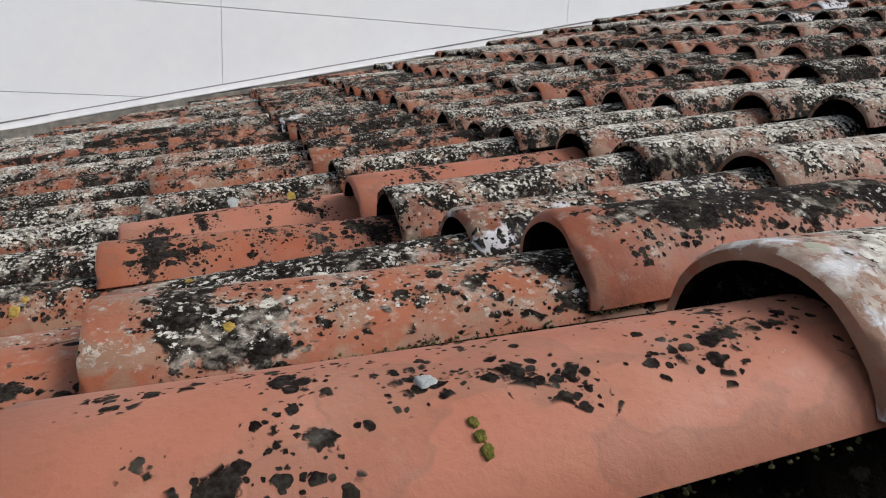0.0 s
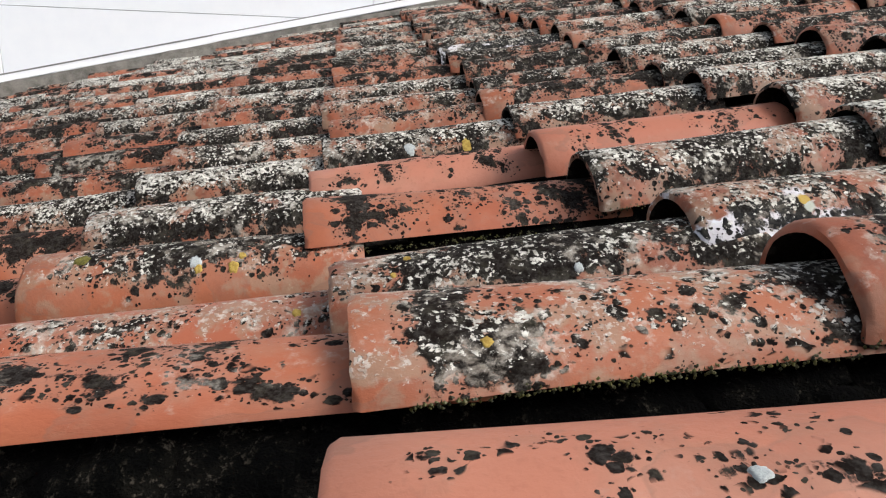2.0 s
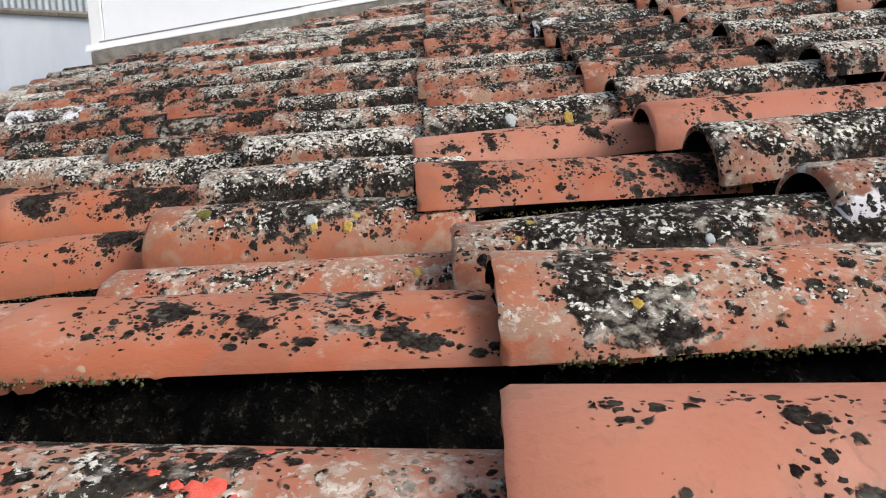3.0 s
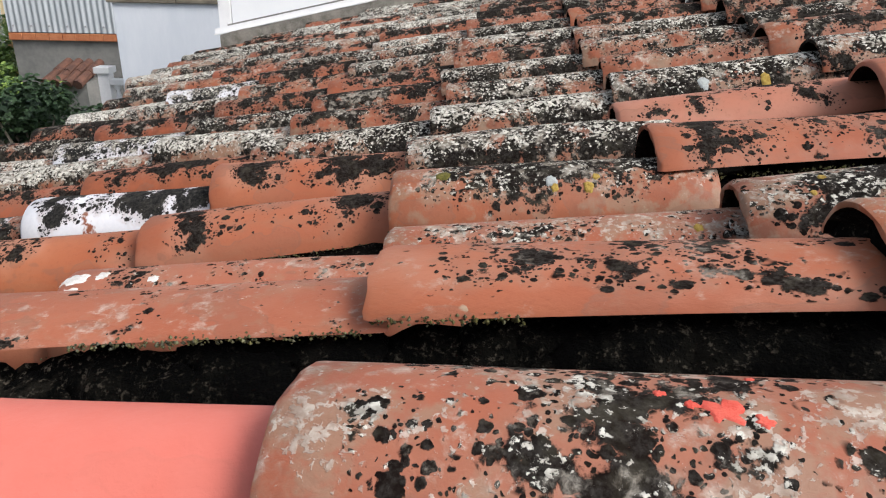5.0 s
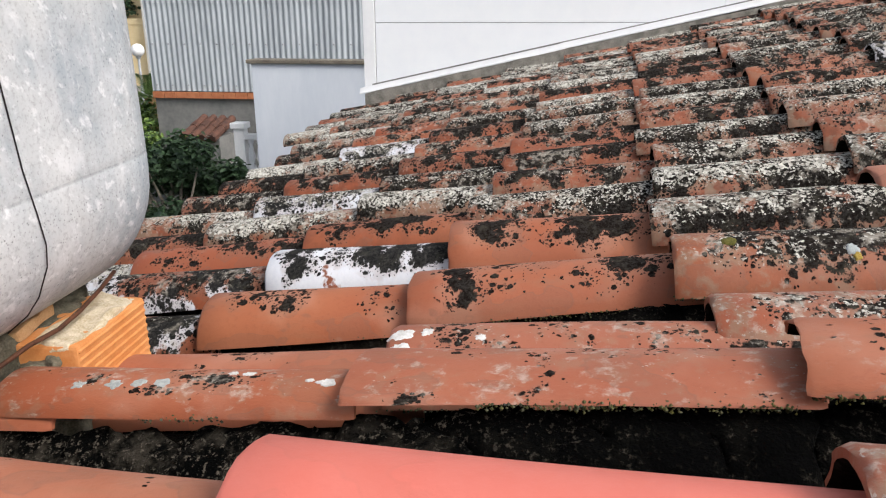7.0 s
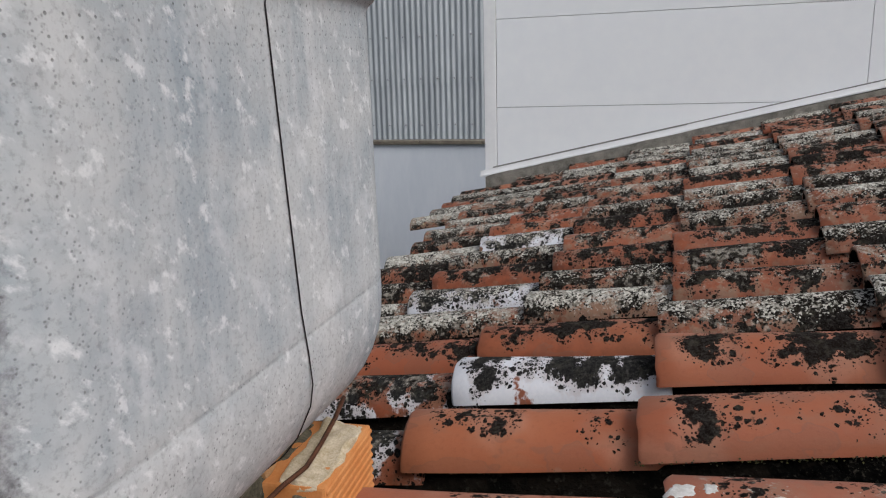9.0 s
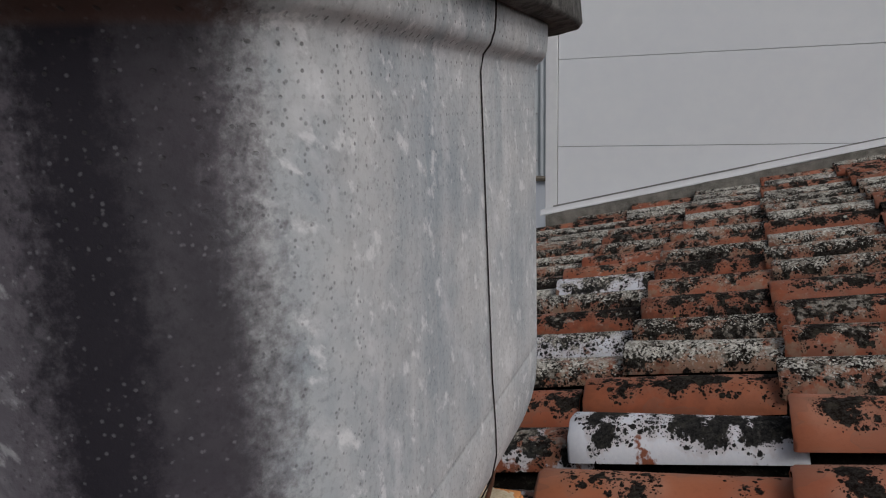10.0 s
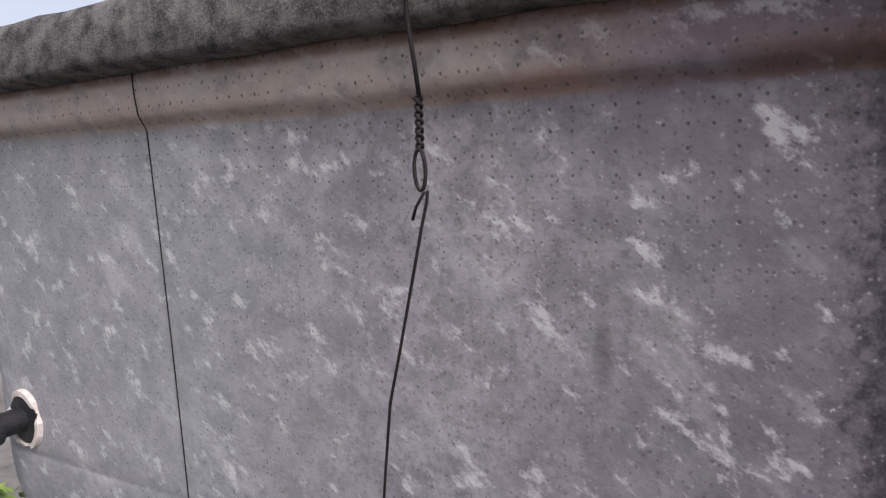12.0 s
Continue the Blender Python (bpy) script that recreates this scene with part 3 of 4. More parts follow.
RED_ROWS = {(8, -3), (8, -2), (8, -1), (7, -1), (10, -2), (13, 0), (8, 0), (9, 1), (12, -1), (11, 0), (6, 2)}


def tile_mesh(name, material, seed, length=LENGTH, wide=0.076, narrow=0.066, high=0.064, low=0.055, thick=0.0135, segs=18, steps=8):
    """A tapered half-barrel clay tile: x along it from its wide mouth, the feet at z 0."""
    rnd = random.Random(seed)
    verts, faces = [], []
    wave = [rnd.uniform(-1, 1) for _ in range(6)]
    full = radians(80)
    stops = [0.0, 0.006] + [length * i / steps for i in range(1, steps)] + [length - 0.006, length]
    for layer in (0, 1):
        for i, x in enumerate(stops):
            f = x / length
            hw, h = wide + (narrow - wide) * f, high + (low - high) * f
            cut = thick * layer + (0.0035 if i in (0, len(stops) - 1) else 0) * (1 - 2 * layer)
            for j in range(segs + 1):
                a = -full + 2 * full * j / segs
                s, c = math.sin(a) / math.sin(full), (math.cos(a) - math.cos(full)) / (1 - math.cos(full))
                bend = 0.0022 * (wave[0] * math.sin(5 * f + wave[1] * 3) + wave[2] * math.sin(3 * a + wave[3] * 3))
                y = (hw - cut + bend) * s
                z = (h - cut + bend) * c
                ragged = 0.003 * noise.noise(Vector((seed * 3.1, j * 0.45, layer))) if i in (0, 1) else 0
                verts.append((x + ragged, y + 0.003 * wave[4] * math.sin(math.pi * f), z + 0.002 * wave[5] * math.sin(math.pi * f)))
    w, n = segs + 1, len(stops)
    at = lambda layer, i, j: (layer * n + i) * w + j
    for i in range(n - 1):
        for j in range(segs):
            faces.append((at(0, i, j), at(0, i, j + 1), at(0, i + 1, j + 1), at(0, i + 1, j))[::-1])
            faces.append((at(1, i, j), at(1, i, j + 1), at(1, i + 1, j + 1), at(1, i + 1, j)))
        for j in (0, segs):
            q = (at(0, i, j), at(0, i + 1, j), at(1, i + 1, j), at(1, i, j))
            faces.append(q[::-1] if j == 0 else q)
    for j in range(segs):
        faces.append((at(0, 0, j), at(0, 0, j + 1), at(1, 0, j + 1), at(1, 0, j)))
        faces.append((at(0, n - 1, j), at(0, n - 1, j + 1), at(1, n - 1, j + 1), at(1, n - 1, j))[::-1])
    me = mesh_from(name, verts, faces, material, smooth=True)
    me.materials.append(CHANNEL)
    # inner faces take the channel clay: shade inside the barrel put into colour
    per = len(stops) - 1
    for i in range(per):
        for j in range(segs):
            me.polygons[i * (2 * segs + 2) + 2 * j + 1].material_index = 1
    bm = bmesh.new()
    bm.from_mesh(me)
    bmesh.ops.recalc_face_normals(bm, faces=bm.faces)
    bm.to_mesh(me)
    bm.free()
    me.set_sharp_from_angle(angle=radians(50))
    return me


def tile_pose(r, c, rnd):
    """Where a cover tile lies: its mouth on the tile below it, its tail under the next."""
    if (r, c) in RELAID:
        p0, p1, wide, high, long = RELAID[(r, c)]
        roll = ROLL.get((r, c), 0.0)
    else:
        p0 = crest(r, column_x(r, c) + SHIFT.get((r, c), 0) + (0 if (r, c) in LOOK else rnd.uniform(-0.025, 0.025)))
        p1 = crest(r, column_x(r, c + 1) + SHIFT.get((r, c + 1), 0))
        high, long = SQUASH.get((r, c), 1.0), 1.0
        wide = 0.5 + 0.5 * high
        p1.z -= 0.024 * min(high, 1.0)
        k = 0.35 if (r, c) in LOOK else 1.0
        p0 += Vector((0, rnd.uniform(-0.012, 0.012), rnd.uniform(-0.006, 0.006))) * k
        p1 += Vector((0, rnd.uniform(-0.012, 0.012), rnd.uniform(-0.006, 0.004))) * k
        roll = ROLL.get((r, c), rnd.uniform(-4, 4))
    ax = (p1 - p0).normalized()
    ay = Vector((0, 0, 1)).cross(ax).normalized()
    az = ax.cross(ay)
    turn = Matrix((ax, ay, az)).transposed().to_4x4() @ Matrix.Rotation(radians(roll), 4, "X")
    return Matrix.Translation(p0 - az * (0.060 if (r, c) == (0, 1) else 0.064 * high)) @ turn @ Matrix.Diagonal((long, wide, high, 1))


# ---- ground and the house under the roof ----
bm = bmesh.new()
bmesh.ops.create_grid(bm, x_segments=40, y_segments=40, size=900)
tagged(part("ground", bm, GROUND), "grey-brown earth and paving of the gardens below", "ground", kind="structure")
HX0, HX1, HY0, HY1 = -1.95, 8.2, -1.3, 5.2
for nm, b in (("wall_west", (HX0, HX0 + 0.25, HY0, HY1, 0, 3.17)), ("wall_east", (HX1 - 0.25, HX1, HY0, HY1, 0, 5.3))):
    tagged(part(nm, block(*b), HOUSE), "plain rendered house wall under the tiled roof", "wall", kind="structure")
bm = bmesh.new()
vs = [bm.verts.new((x, y, z)) for y in (HY0, HY0 + 0.25) for x, z in ((HX0 + 0.25, 0), (HX1 - 0.25, 0), (HX1 - 0.25, plane_z(HX1, 0) - 0.32), (HX0 + 0.25, plane_z(HX0, 0) - 0.2))]
for f in ((0, 1, 2, 3), (7, 6, 5, 4), (0, 4, 5, 1), (1, 5, 6, 2), (2, 6, 7, 3), (3, 7, 4, 0)):
    bm.faces.new([vs[i] for i in f])
tagged(part("wall_south", bm, HOUSE), "plain rendered house wall under the tiled roof", "wall", kind="structure")

roof = empty("roof", Matrix.Identity(4), "low-pitched roof of old curved clay tiles with lichen", "roof", kind="structure")
bm = bmesh.new()
xs, ys = (-2.12, 8.3), (-1.35, 5.24)
vs = [bm.verts.new((x, y, plane_z(x, y) - d)) for d in (0.135, 0.235) for x in xs for y in ys]
for f in ((0, 2, 3, 1), (4, 5, 7, 6), (0, 1, 5, 4), (2, 6, 7, 3), (0, 4, 6, 2), (1, 3, 7, 5)):
    bm.faces.new([vs[i] for i in f])
part("deck", bm, CHANNEL, roof, "mossy roof bed, coloured near black for the shade under the tiles")

# ---- wall of white panels where the roof ends ----
WALL_Y = 5.27
wall_n = empty("wall_north", pose(0, WALL_Y, 0), "tall wall of white coated panels with fine joints", "wall", kind="structure")
part("backing", block(-2.05, 8.9, 0.03, 0.28, 2.6, 7.62), JOINT, wall_n, "dark backing in the joints")
SEAMS, LEVELS = (-1.97, 0.40, 3.05, 5.70, 8.35), [2.765 + 0.61 * i for i in range(9)]
for i, (a, b) in enumerate(zip(SEAMS, SEAMS[1:])):
    for za, zb in zip(LEVELS, LEVELS[1:]):
        part("panel", block(a + 0.0015, b - 0.0015, 0, 0.045, za + 0.0018, zb - 0.0018, 0.0015, 1), WHITE_PANEL, wall_n)
part("corner_trim", block(-2.06, -1.974, -0.008, 0.285, 2.62, 7.64, 0.004), WHITE_TRIM, wall_n, "white folded corner trim")


def sloped_strip(x0, x1, y0, y1, d0, d1):
    bm = bmesh.new()
    vs = [bm.verts.new((x, y, plane_z(x, WALL_Y) + 0.006 * (x + 1.5) + d)) for x in (x0, x1) for y in (y0, y1) for d in (d0, d1)]
    for f in ((0, 1, 3, 2), (4, 6, 7, 5), (0, 4, 5, 1), (2, 3, 7, 6), (0, 2, 6, 4), (1, 5, 7, 3)):
        bm.faces.new([vs[i] for i in f])
    return bm


flash = empty("flashing", Matrix.Identity(4), "white metal flashing strip along the foot of the wall", "flashing", kind="structure")
for a, b in ((-2.09, -0.62), (-0.66, 1.9), (1.86, 4.4), (4.36, 8.2)):
    up = 0.004 if a in (-0.66, 4.36) else 0.0
    part("strip", sloped_strip(a, b, WALL_Y - 0.03 - up, WALL_Y - 0.012 - up, 0.128 + up, 0.163 + up), WHITE_TRIM, flash)
    part("lip", sloped_strip(a, b, WALL_Y - 0.05 - up, WALL_Y - 0.026 - up, 0.121 + up, 0.131 + up), WHITE_TRIM, flash)
# dark strip laid in for the shadowed joint above the flashing
part("sealant_line", sloped_strip(-2.0, 8.2, WALL_Y - 0.02, WALL_Y - 0.001, 0.164, 0.174), DARK_RENDER, flash, "dark strip standing for the shadow gap over the flashing")
bm = sloped_strip(-2.04, 8.2, WALL_Y - 0.07, WALL_Y - 0.002, -0.12, 0.118)
bmesh.ops.subdivide_edges(bm, edges=[e for e in bm.edges if e.calc_length() > 2], cuts=120)
rough(bm, 0.012, 6)
tagged(part("mortar_fillet", bm, MORTAR), "rough grey mortar fillet between tiles and wall", "mortar", kind="structure")

# ---- the water tank at the eaves ----
TX0, TX1, TY0, TY1, TZ = -2.2, -1.168, 0.278, 1.0, 3.675
TCX, TCY = (TX0 + TX1) / 2, (TY0 + TY1) / 2


def loop_points(grow, corner, n=10):
    """A rounded rectangle about the tank's axis."""
    hx, hy = (TX1 - TX0) / 2 + grow, (TY1 - TY0) / 2 + grow
    r = max(corner + grow, 0.01)
    pts = []
    for cx, cy, a0 in ((hx - r, hy - r, 0), (-hx + r, hy - r, 90), (-hx + r, -hy + r, 180), (hx - r, -hy + r, 270)):
        pts += [(cx + r * math.cos(radians(a0 + 90 * i / n)), cy + r * math.sin(radians(a0 + 90 * i / n))) for i in range(n + 1)]
    return pts


def lofted(levels, corner, cap_bottom=True, cap_top=True):
    bm = bmesh.new()
    rings = [[bm.verts.new((x, y, z)) for x, y in loop_points(g, corner)] for z, g in levels]
    n = len(rings[0])
    for a, b in zip(rings, rings[1:]):
        for i in range(n):
            bm.faces.new((a[i], a[(i + 1) % n], b[(i + 1) % n], b[i]))
    if cap_bottom:
        bm.faces.new(rings[0][::-1])
    if cap_top:
        bm.faces.new(rings[-1])
    return bm


tank = empty("water_tank", pose(TCX, TCY, TZ), "old grey fibre cement water tank with a rounded base", "water tank")
curve = [(0.128 - 0.158 * math.cos(u), -0.14 + 0.14 * math.sin(u)) for u in (math.pi / 2 * i / 10 for i in range(11))]
levels = [(z, g - 0.0005) for z, g in curve] + [(0.140, 0.0), (0.152, 0.0), (0.1545, -0.0007), (0.157, 0.0), (0.17, 0.0), (0.30, 0.0), (0.47, 0.0), (0.486, 0.0005), (0.491, 0.003), (0.495, 0.008), (0.499, 0.0115), (0.505, 0.0135), (0.516, 0.0145), (0.535, 0.015)]
bm = lofted(levels, 0.135)
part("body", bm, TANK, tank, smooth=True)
bm = lofted([(0.533, 0.018), (0.537, 0.036), (0.542, 0.04), (0.578, 0.037), (0.588, 0.03), (0.592, 0.01)], 0.035)
bmesh.ops.subdivide_edges(bm, edges=[e for e in bm.edges if e.calc_length() > 0.3], cuts=24)
rough(bm, 0.003, 22)
part("lid", bm, LID, tank, "heavy blackened cement lid with lichen on its edge", smooth=True)


def tank_wire(path, radius, material, name="tie_wire", label="thin dark wire tied round the tank"):
    return part(name, tube([Vector(p) - Vector((TCX, TCY, TZ)) for p in path], radius, 8), material, tank, label, smooth=True)


xr, yf = TX1 + 0.0015, TY0 - 0.0015
tank_wire([(xr + 0.0165, 0.648, 4.209), (xr + 0.016, 0.649, 4.195), (xr + 0.0145, 0.650, 4.183), (xr + 0.010, 0.652, 4.172), (xr + 0.003, 0.653, 4.164), (xr, 0.654, 4.15), (xr, 0.664, 3.98), (xr, 0.672, 3.86), (xr, 0.680, 3.81), (xr - 0.001, 0.685, 3.775), (xr - 0.007, 0.687, 3.748), (xr - 0.025, 0.686, 3.71), (xr - 0.043, 0.684, 3.687), (xr - 0.070, 0.68, 3.665)], 0.0008, DARK_WIRE)
tank_wire([(-1.795, yf - 0.0165, 4.209), (-1.7955, yf - 0.0165, 4.20), (-1.796, yf - 0.0155, 4.187), (-1.80, yf - 0.011, 4.174), (-1.803, yf - 0.002, 4.162), (-1.804, yf, 4.1), (-1.802, yf, 3.98), (-1.801, yf, 3.86), (-1.800, yf - 0.001, 3.82), (-1.792, yf + 0.02, 3.77)], 0.0006, DARK_WIRE)
yw = 0.247
tank_wire([(-1.510, 0.236, 4.27), (-1.510, 0.234, 4.25), (-1.511, 0.236, 4.21), (-1.512, 0.243, 4.185), (-1.5125, yw, 4.166)], 0.0015, DARK_WIRE)
for ph in (0, math.pi):
    tank_wire([(-1.513 + 0.0018 * math.cos(ph + i * 0.9) - 0.00004 * i, yw + 0.0018 * math.sin(ph + i * 0.9), 4.166 - 0.00135 * i) for i in range(24)], 0.0013, DARK_WIRE, "wire_twist", "twisted end of the tie wire")
tank_wire([(-1.5135 + 0.0040 * math.sin(u), yw - 0.002, 4.1225 + 0.0125 * math.cos(u)) for u in (math.tau * i / 20 for i in range(21))], 0.0013, DARK_WIRE, "wire_eye", "eye at the wire's twisted end")
tank_wire([(-1.5195, yw - 0.004, 4.092), (-1.5165, yw - 0.004, 4.100), (-1.511, yw - 0.003, 4.1085), (-1.5095, yw - 0.001, 4.1095), (-1.511, yw, 4.103), (-1.5155, yw, 4.088), (-1.525, yw + 0.001, 4.055), (-1.539, yw + 0.004, 4.01), (-1.554, yw + 0.008, 3.965), (-1.565, yw + 0.012, 3.91), (-1.575, yw + 0.015, 3.85), (-1.572, yw + 0.020, 3.80)], 0.0011, DARK_WIRE, "wire_hook", "lower wire hooked through the eye")
# outlet with its broken collar
bm = bmesh.new()
loops = [[], [], [], []]
for i in range(26):
    a, chip = math.tau * i / 26, 0.0035 * abs(math.sin(i * 7.3)) * (i % 9 < 3)
    for ring, (rr, yy) in zip(loops, ((0.0235, 0.002), (0.0235, -0.006 + chip), (0.0285 - chip, -0.006 + chip), (0.0295 - chip, 0.002))):
        ring.append(bm.verts.new((-2.055 - TCX + rr * math.cos(a), TY0 - TCY + yy, 3.868 - TZ + rr * math.sin(a) * 1.15)))
for ra, rb in zip(loops, loops[1:] + loops[:1]):
    for i in range(26):
        bm.faces.new((ra[i], ra[(i + 1) % 26], rb[(i + 1) % 26], rb[i]))
outlet = part("outlet", bm, SEALANT, tank, "outlet hole with a chipped pale collar")
bm = bmesh.new()
bmesh.ops.create_cone(bm, cap_ends=True, segments=26, radius1=0.026, radius2=0.026, depth=0.006, matrix=Matrix.Translation((-2.055 - TCX, TY0 - TCY - 0.001, 3.868 - TZ)) @ Matrix.Rotation(math.pi / 2, 4, "X"))
part("gasket", bm, BLACK_PLASTIC, outlet, "dark rubber gasket")
bm = bmesh.new()
for y0, y1, r in ((-0.03, 0.0, 0.0135), (-0.042, -0.03, 0.019), (-0.11, -0.042, 0.014), (-0.052, -0.046, 0.018)):
    bmesh.ops.create_cone(bm, cap_ends=True, segments=20, radius1=r, radius2=r, depth=y1 - y0, matrix=Matrix.Translation((-2.060 - TCX, TY0 - TCY + (y0 + y1) / 2, 3.868 - TZ)) @ Matrix.Rotation(math.pi / 2, 4, "X"))
part("pipe_stub", bm, BLACK_PLASTIC, outlet, "black threaded pipe stub")

LEAN_BACK = 2.0
tank.matrix_basis = Matrix.Translation((0, 0.276, 4.16)) @ Matrix.Rotation(radians(LEAN_BACK), 4, "X") @ Matrix.Translation((0, -0.276, -4.16)) @ tank.matrix_basis

# ---- what props the tank ----
brick = empty("hollow_brick", pose(-1.226, 0.785, 3.556, 0, 0, 4), "orange ribbed hollow clay brick propping the water tank", "brick")
bm = block(-0.045, 0.045, -0.06, 0.105, 0.0, 0.095, 0.004)
part("core", bm, BRICK, brick)
for i in range(8):
    part("rib", block(0.044, 0.0475, -0.058, 0.103, 0.006 + i * 0.0112, 0.0125 + i * 0.0112, 0.002, 1), BRICK, brick)
bm = block(-0.016, 0.040, -0.056, 0.1, 0.084, 0.1, 0.006)
bmesh.ops.subdivide_edges(bm, edges=list(bm.edges), cuts=7, use_grid_fill=True)
part("mortar_cap", rough(rough(bm, 0.008, 40), 0.004, 110), WHITE_MORTAR, brick, "pale crumbled mortar on the brick", smooth=True)
for i, (x, y, z, sx, sy, sz) in enumerate(((-1.345, 0.70, 3.575, 0.085, 0.2, 0.09), (-1.296, 0.80, 3.598, 0.052, 0.085, 0.052), (-1.255, 0.738, 3.562, 0.066, 0.036, 0.072), (-1.85, 0.62, 3.47, 0.16, 0.22, 0.22), (-1.6, 0.62, 3.52, 0.2, 0.2, 0.16))):
    bm = block(-sx, sx, -sy, sy, -sz, sz, 0.03)
    bmesh.ops.subdivide_edges(bm, edges=list(bm.edges), cuts=9, use_grid_fill=True)
    bed = part("mortar_bed", rough(rough(bm, 0.026, 16, i * 5.0), 0.008, 70), OLD_MORTAR, None, smooth=True)
    bed.matrix_basis = pose(x, y, z)
    tagged(bed, "mossy heap of old mortar under the water tank", "mortar", "mortar beds under the tank")
bm = block(-0.012, 0.012, -0.040, 0.040, -0.007, 0.007, 0.003)
bmesh.ops.subdivide_edges(bm, edges=[e for e in bm.edges if e.calc_length() > 0.01], cuts=6, use_grid_fill=True)
shard = part("brick_shard", rough(bm, 0.003, 60), WORN_BRICK)
shard.matrix_basis = pose(-1.268, 0.765, 3.660, 4, -8, 6)
tagged(shard, "broken orange brick shard bedded in the mortar", "brick")
bm = tube([(-1.222, 0.885, 3.690), (-1.214, 0.84, 3.682), (-1.21, 0.79, 3.672), (-1.205, 0.74, 3.668), (-1.215, 0.70, 3.664), (-1.23, 0.65, 3.650), (-1.27, 0.58, 3.63)], 0.003, 8)
tagged(part("rusty_strap", bm, RUST, None, smooth=True), "rusty brown strap curling from under the tank", "strap")

# ---- beyond the roof ----
low = empty("garden_wall", pose(-5.04, 9.91, 0.03), "pale blue-white rendered wall with a dark coping", "wall", kind="structure")
part("wall_body", block(0.04, 6.5, 0.04, 0.34, 0, 3.37, 0.01), BLUE_WHITE, low)
for i in range(7):
    part("coping_stone", block(i * 0.93 - 0.02, i * 0.93 + 0.905, 0.0, 0.38, 3.372, 3.425, 0.01), COPING, low)

hall = empty("warehouse", pose(-9.2, 14.4, 0), "warehouse clad in weathered grey corrugated sheets", "building")


def corrugated(x0, x1, z0, z1, depth):
    """A sheet of upright corrugations."""
    pitch, n = 0.118, 8
    cols = int((x1 - x0) / pitch * n)
    verts, faces = [], []
    for layer in (0, 0.008):
        for i in range(cols + 1):
            x = x0 + (x1 - x0) * i / cols
            y = 0.016 * math.sin(math.tau * x / pitch) + layer - depth
            verts += [(x, y, z0), (x, y, z1)]
    m = (cols + 1) * 2
    for i in range(cols):
        a = i * 2
        faces += [(a, a + 2, a + 3, a + 1), (m + a, m + a + 1, m + a + 3, m + a + 2), (a, m + a, m + a + 2, a + 2), (a + 1, a + 3, m + a + 3, m + a + 1)]
    me = mesh_from("sheet", verts, faces, SHEET, smooth=True)
    me.set_sharp_from_angle(angle=radians(50))
    return me


bm = bmesh.new()
bmesh.ops.create_cone(bm, cap_ends=True, segments=8, radius1=0.02, radius2=0.008, depth=0.03)
bolt_mesh = bpy.data.meshes.new("bolt")
bm.to_mesh(bolt_mesh)
bm.free()
bolt_mesh.materials.append(JOINT)
for r in range(4):
    for i in range(9):
        sheet = new("sheet", corrugated(i * 1.062, (i + 1) * 1.062 + 0.05, 2.55 + r * 1.75, 2.55 + (r + 1) * 1.75 + 0.1, 0.012 * (r % 2) + 0.006 * (i % 2)))
        sheet.parent = hall
        for j in range(3):
            for zz in (0.12, 0.95):
                bolt = new("bolt", bolt_mesh)
                bolt.parent, bolt.matrix_basis = sheet, pose(i * 1.062 + 0.132 + j * 0.354, -0.045, 2.55 + r * 1.75 + zz, 90)
part("wall_core", block(0.0, 9.62, 0.06, 5.0, 0, 9.6), DARK_RENDER, hall, "grey rendered base wall")
for i in range(36):
    part("brick", block(i * 0.266, i * 0.266 + 0.255, -0.03, 0.055, 2.4, 2.53, 0.006, 1), RED_BRICK, hall)

# balustrade on the terrace
bal = empty("balustrade", pose(-5.33, 10.25, 0), "white painted pillar and balustrade", "balustrade")
part("pillar", block(-0.13, 0.03, -0.08, 0.08, 0, 2.44, 0.01), WHITE_PAINT, bal)
part("pillar_cap", block(-0.165, 0.065, -0.115, 0.115, 2.44, 2.53, 0.015), WHITE_PAINT, bal)
part("handrail", block(0.03, 1.6, -0.07, 0.07, 2.28, 2.36, 0.012), WHITE_PAINT, bal)
part("plinth", block(0.03, 1.6, -0.09, 0.09, 0, 1.83, 0.01), WHITE_PAINT, bal)
for i in range(6):
    bm = bmesh.new()
    prof = ((1.83, 0.05), (1.87, 0.05), (1.90, 0.03), (2.0, 0.055), (2.08, 0.04), (2.2, 0.026), (2.24, 0.045), (2.28, 0.05))
    rings = [[bm.verts.new((0.10 + 0.13 * i + r * math.cos(math.tau * j / 12), r * math.sin(math.tau * j / 12), z)) for j in range(12)] for z, r in prof]
    for a, b in zip(rings, rings[1:]):
        for j in range(12):
            bm.faces.new((a[j], a[(j + 1) % 12], b[(j + 1) % 12], b[j]))
    part("baluster", bm, WHITE_PAINT, bal, smooth=True)

# shed with a red tiled roof
shed = empty("shed", pose(-7.75, 13.0, -0.1, 0, 0, -8), "low garden shed with a worn red tiled roof", "shed")
part("wall", block(0, 0.7, 0, 0.6, 0.1, 1.95), DARK_RENDER, shed)
bm = bmesh.new()
for i in range(4):
    for j in range(2):
        y0, z0 = -0.15 + j * 0.36, 1.93 + j * 0.14
        tube([(0.0 + i * 0.21, y0, z0), (0.0 + i * 0.21, y0 + 0.4, z0 + 0.155)], 0.09, 8, bm, 0.075)
part("roof_tiles", bm, DARK_TILE, shed)


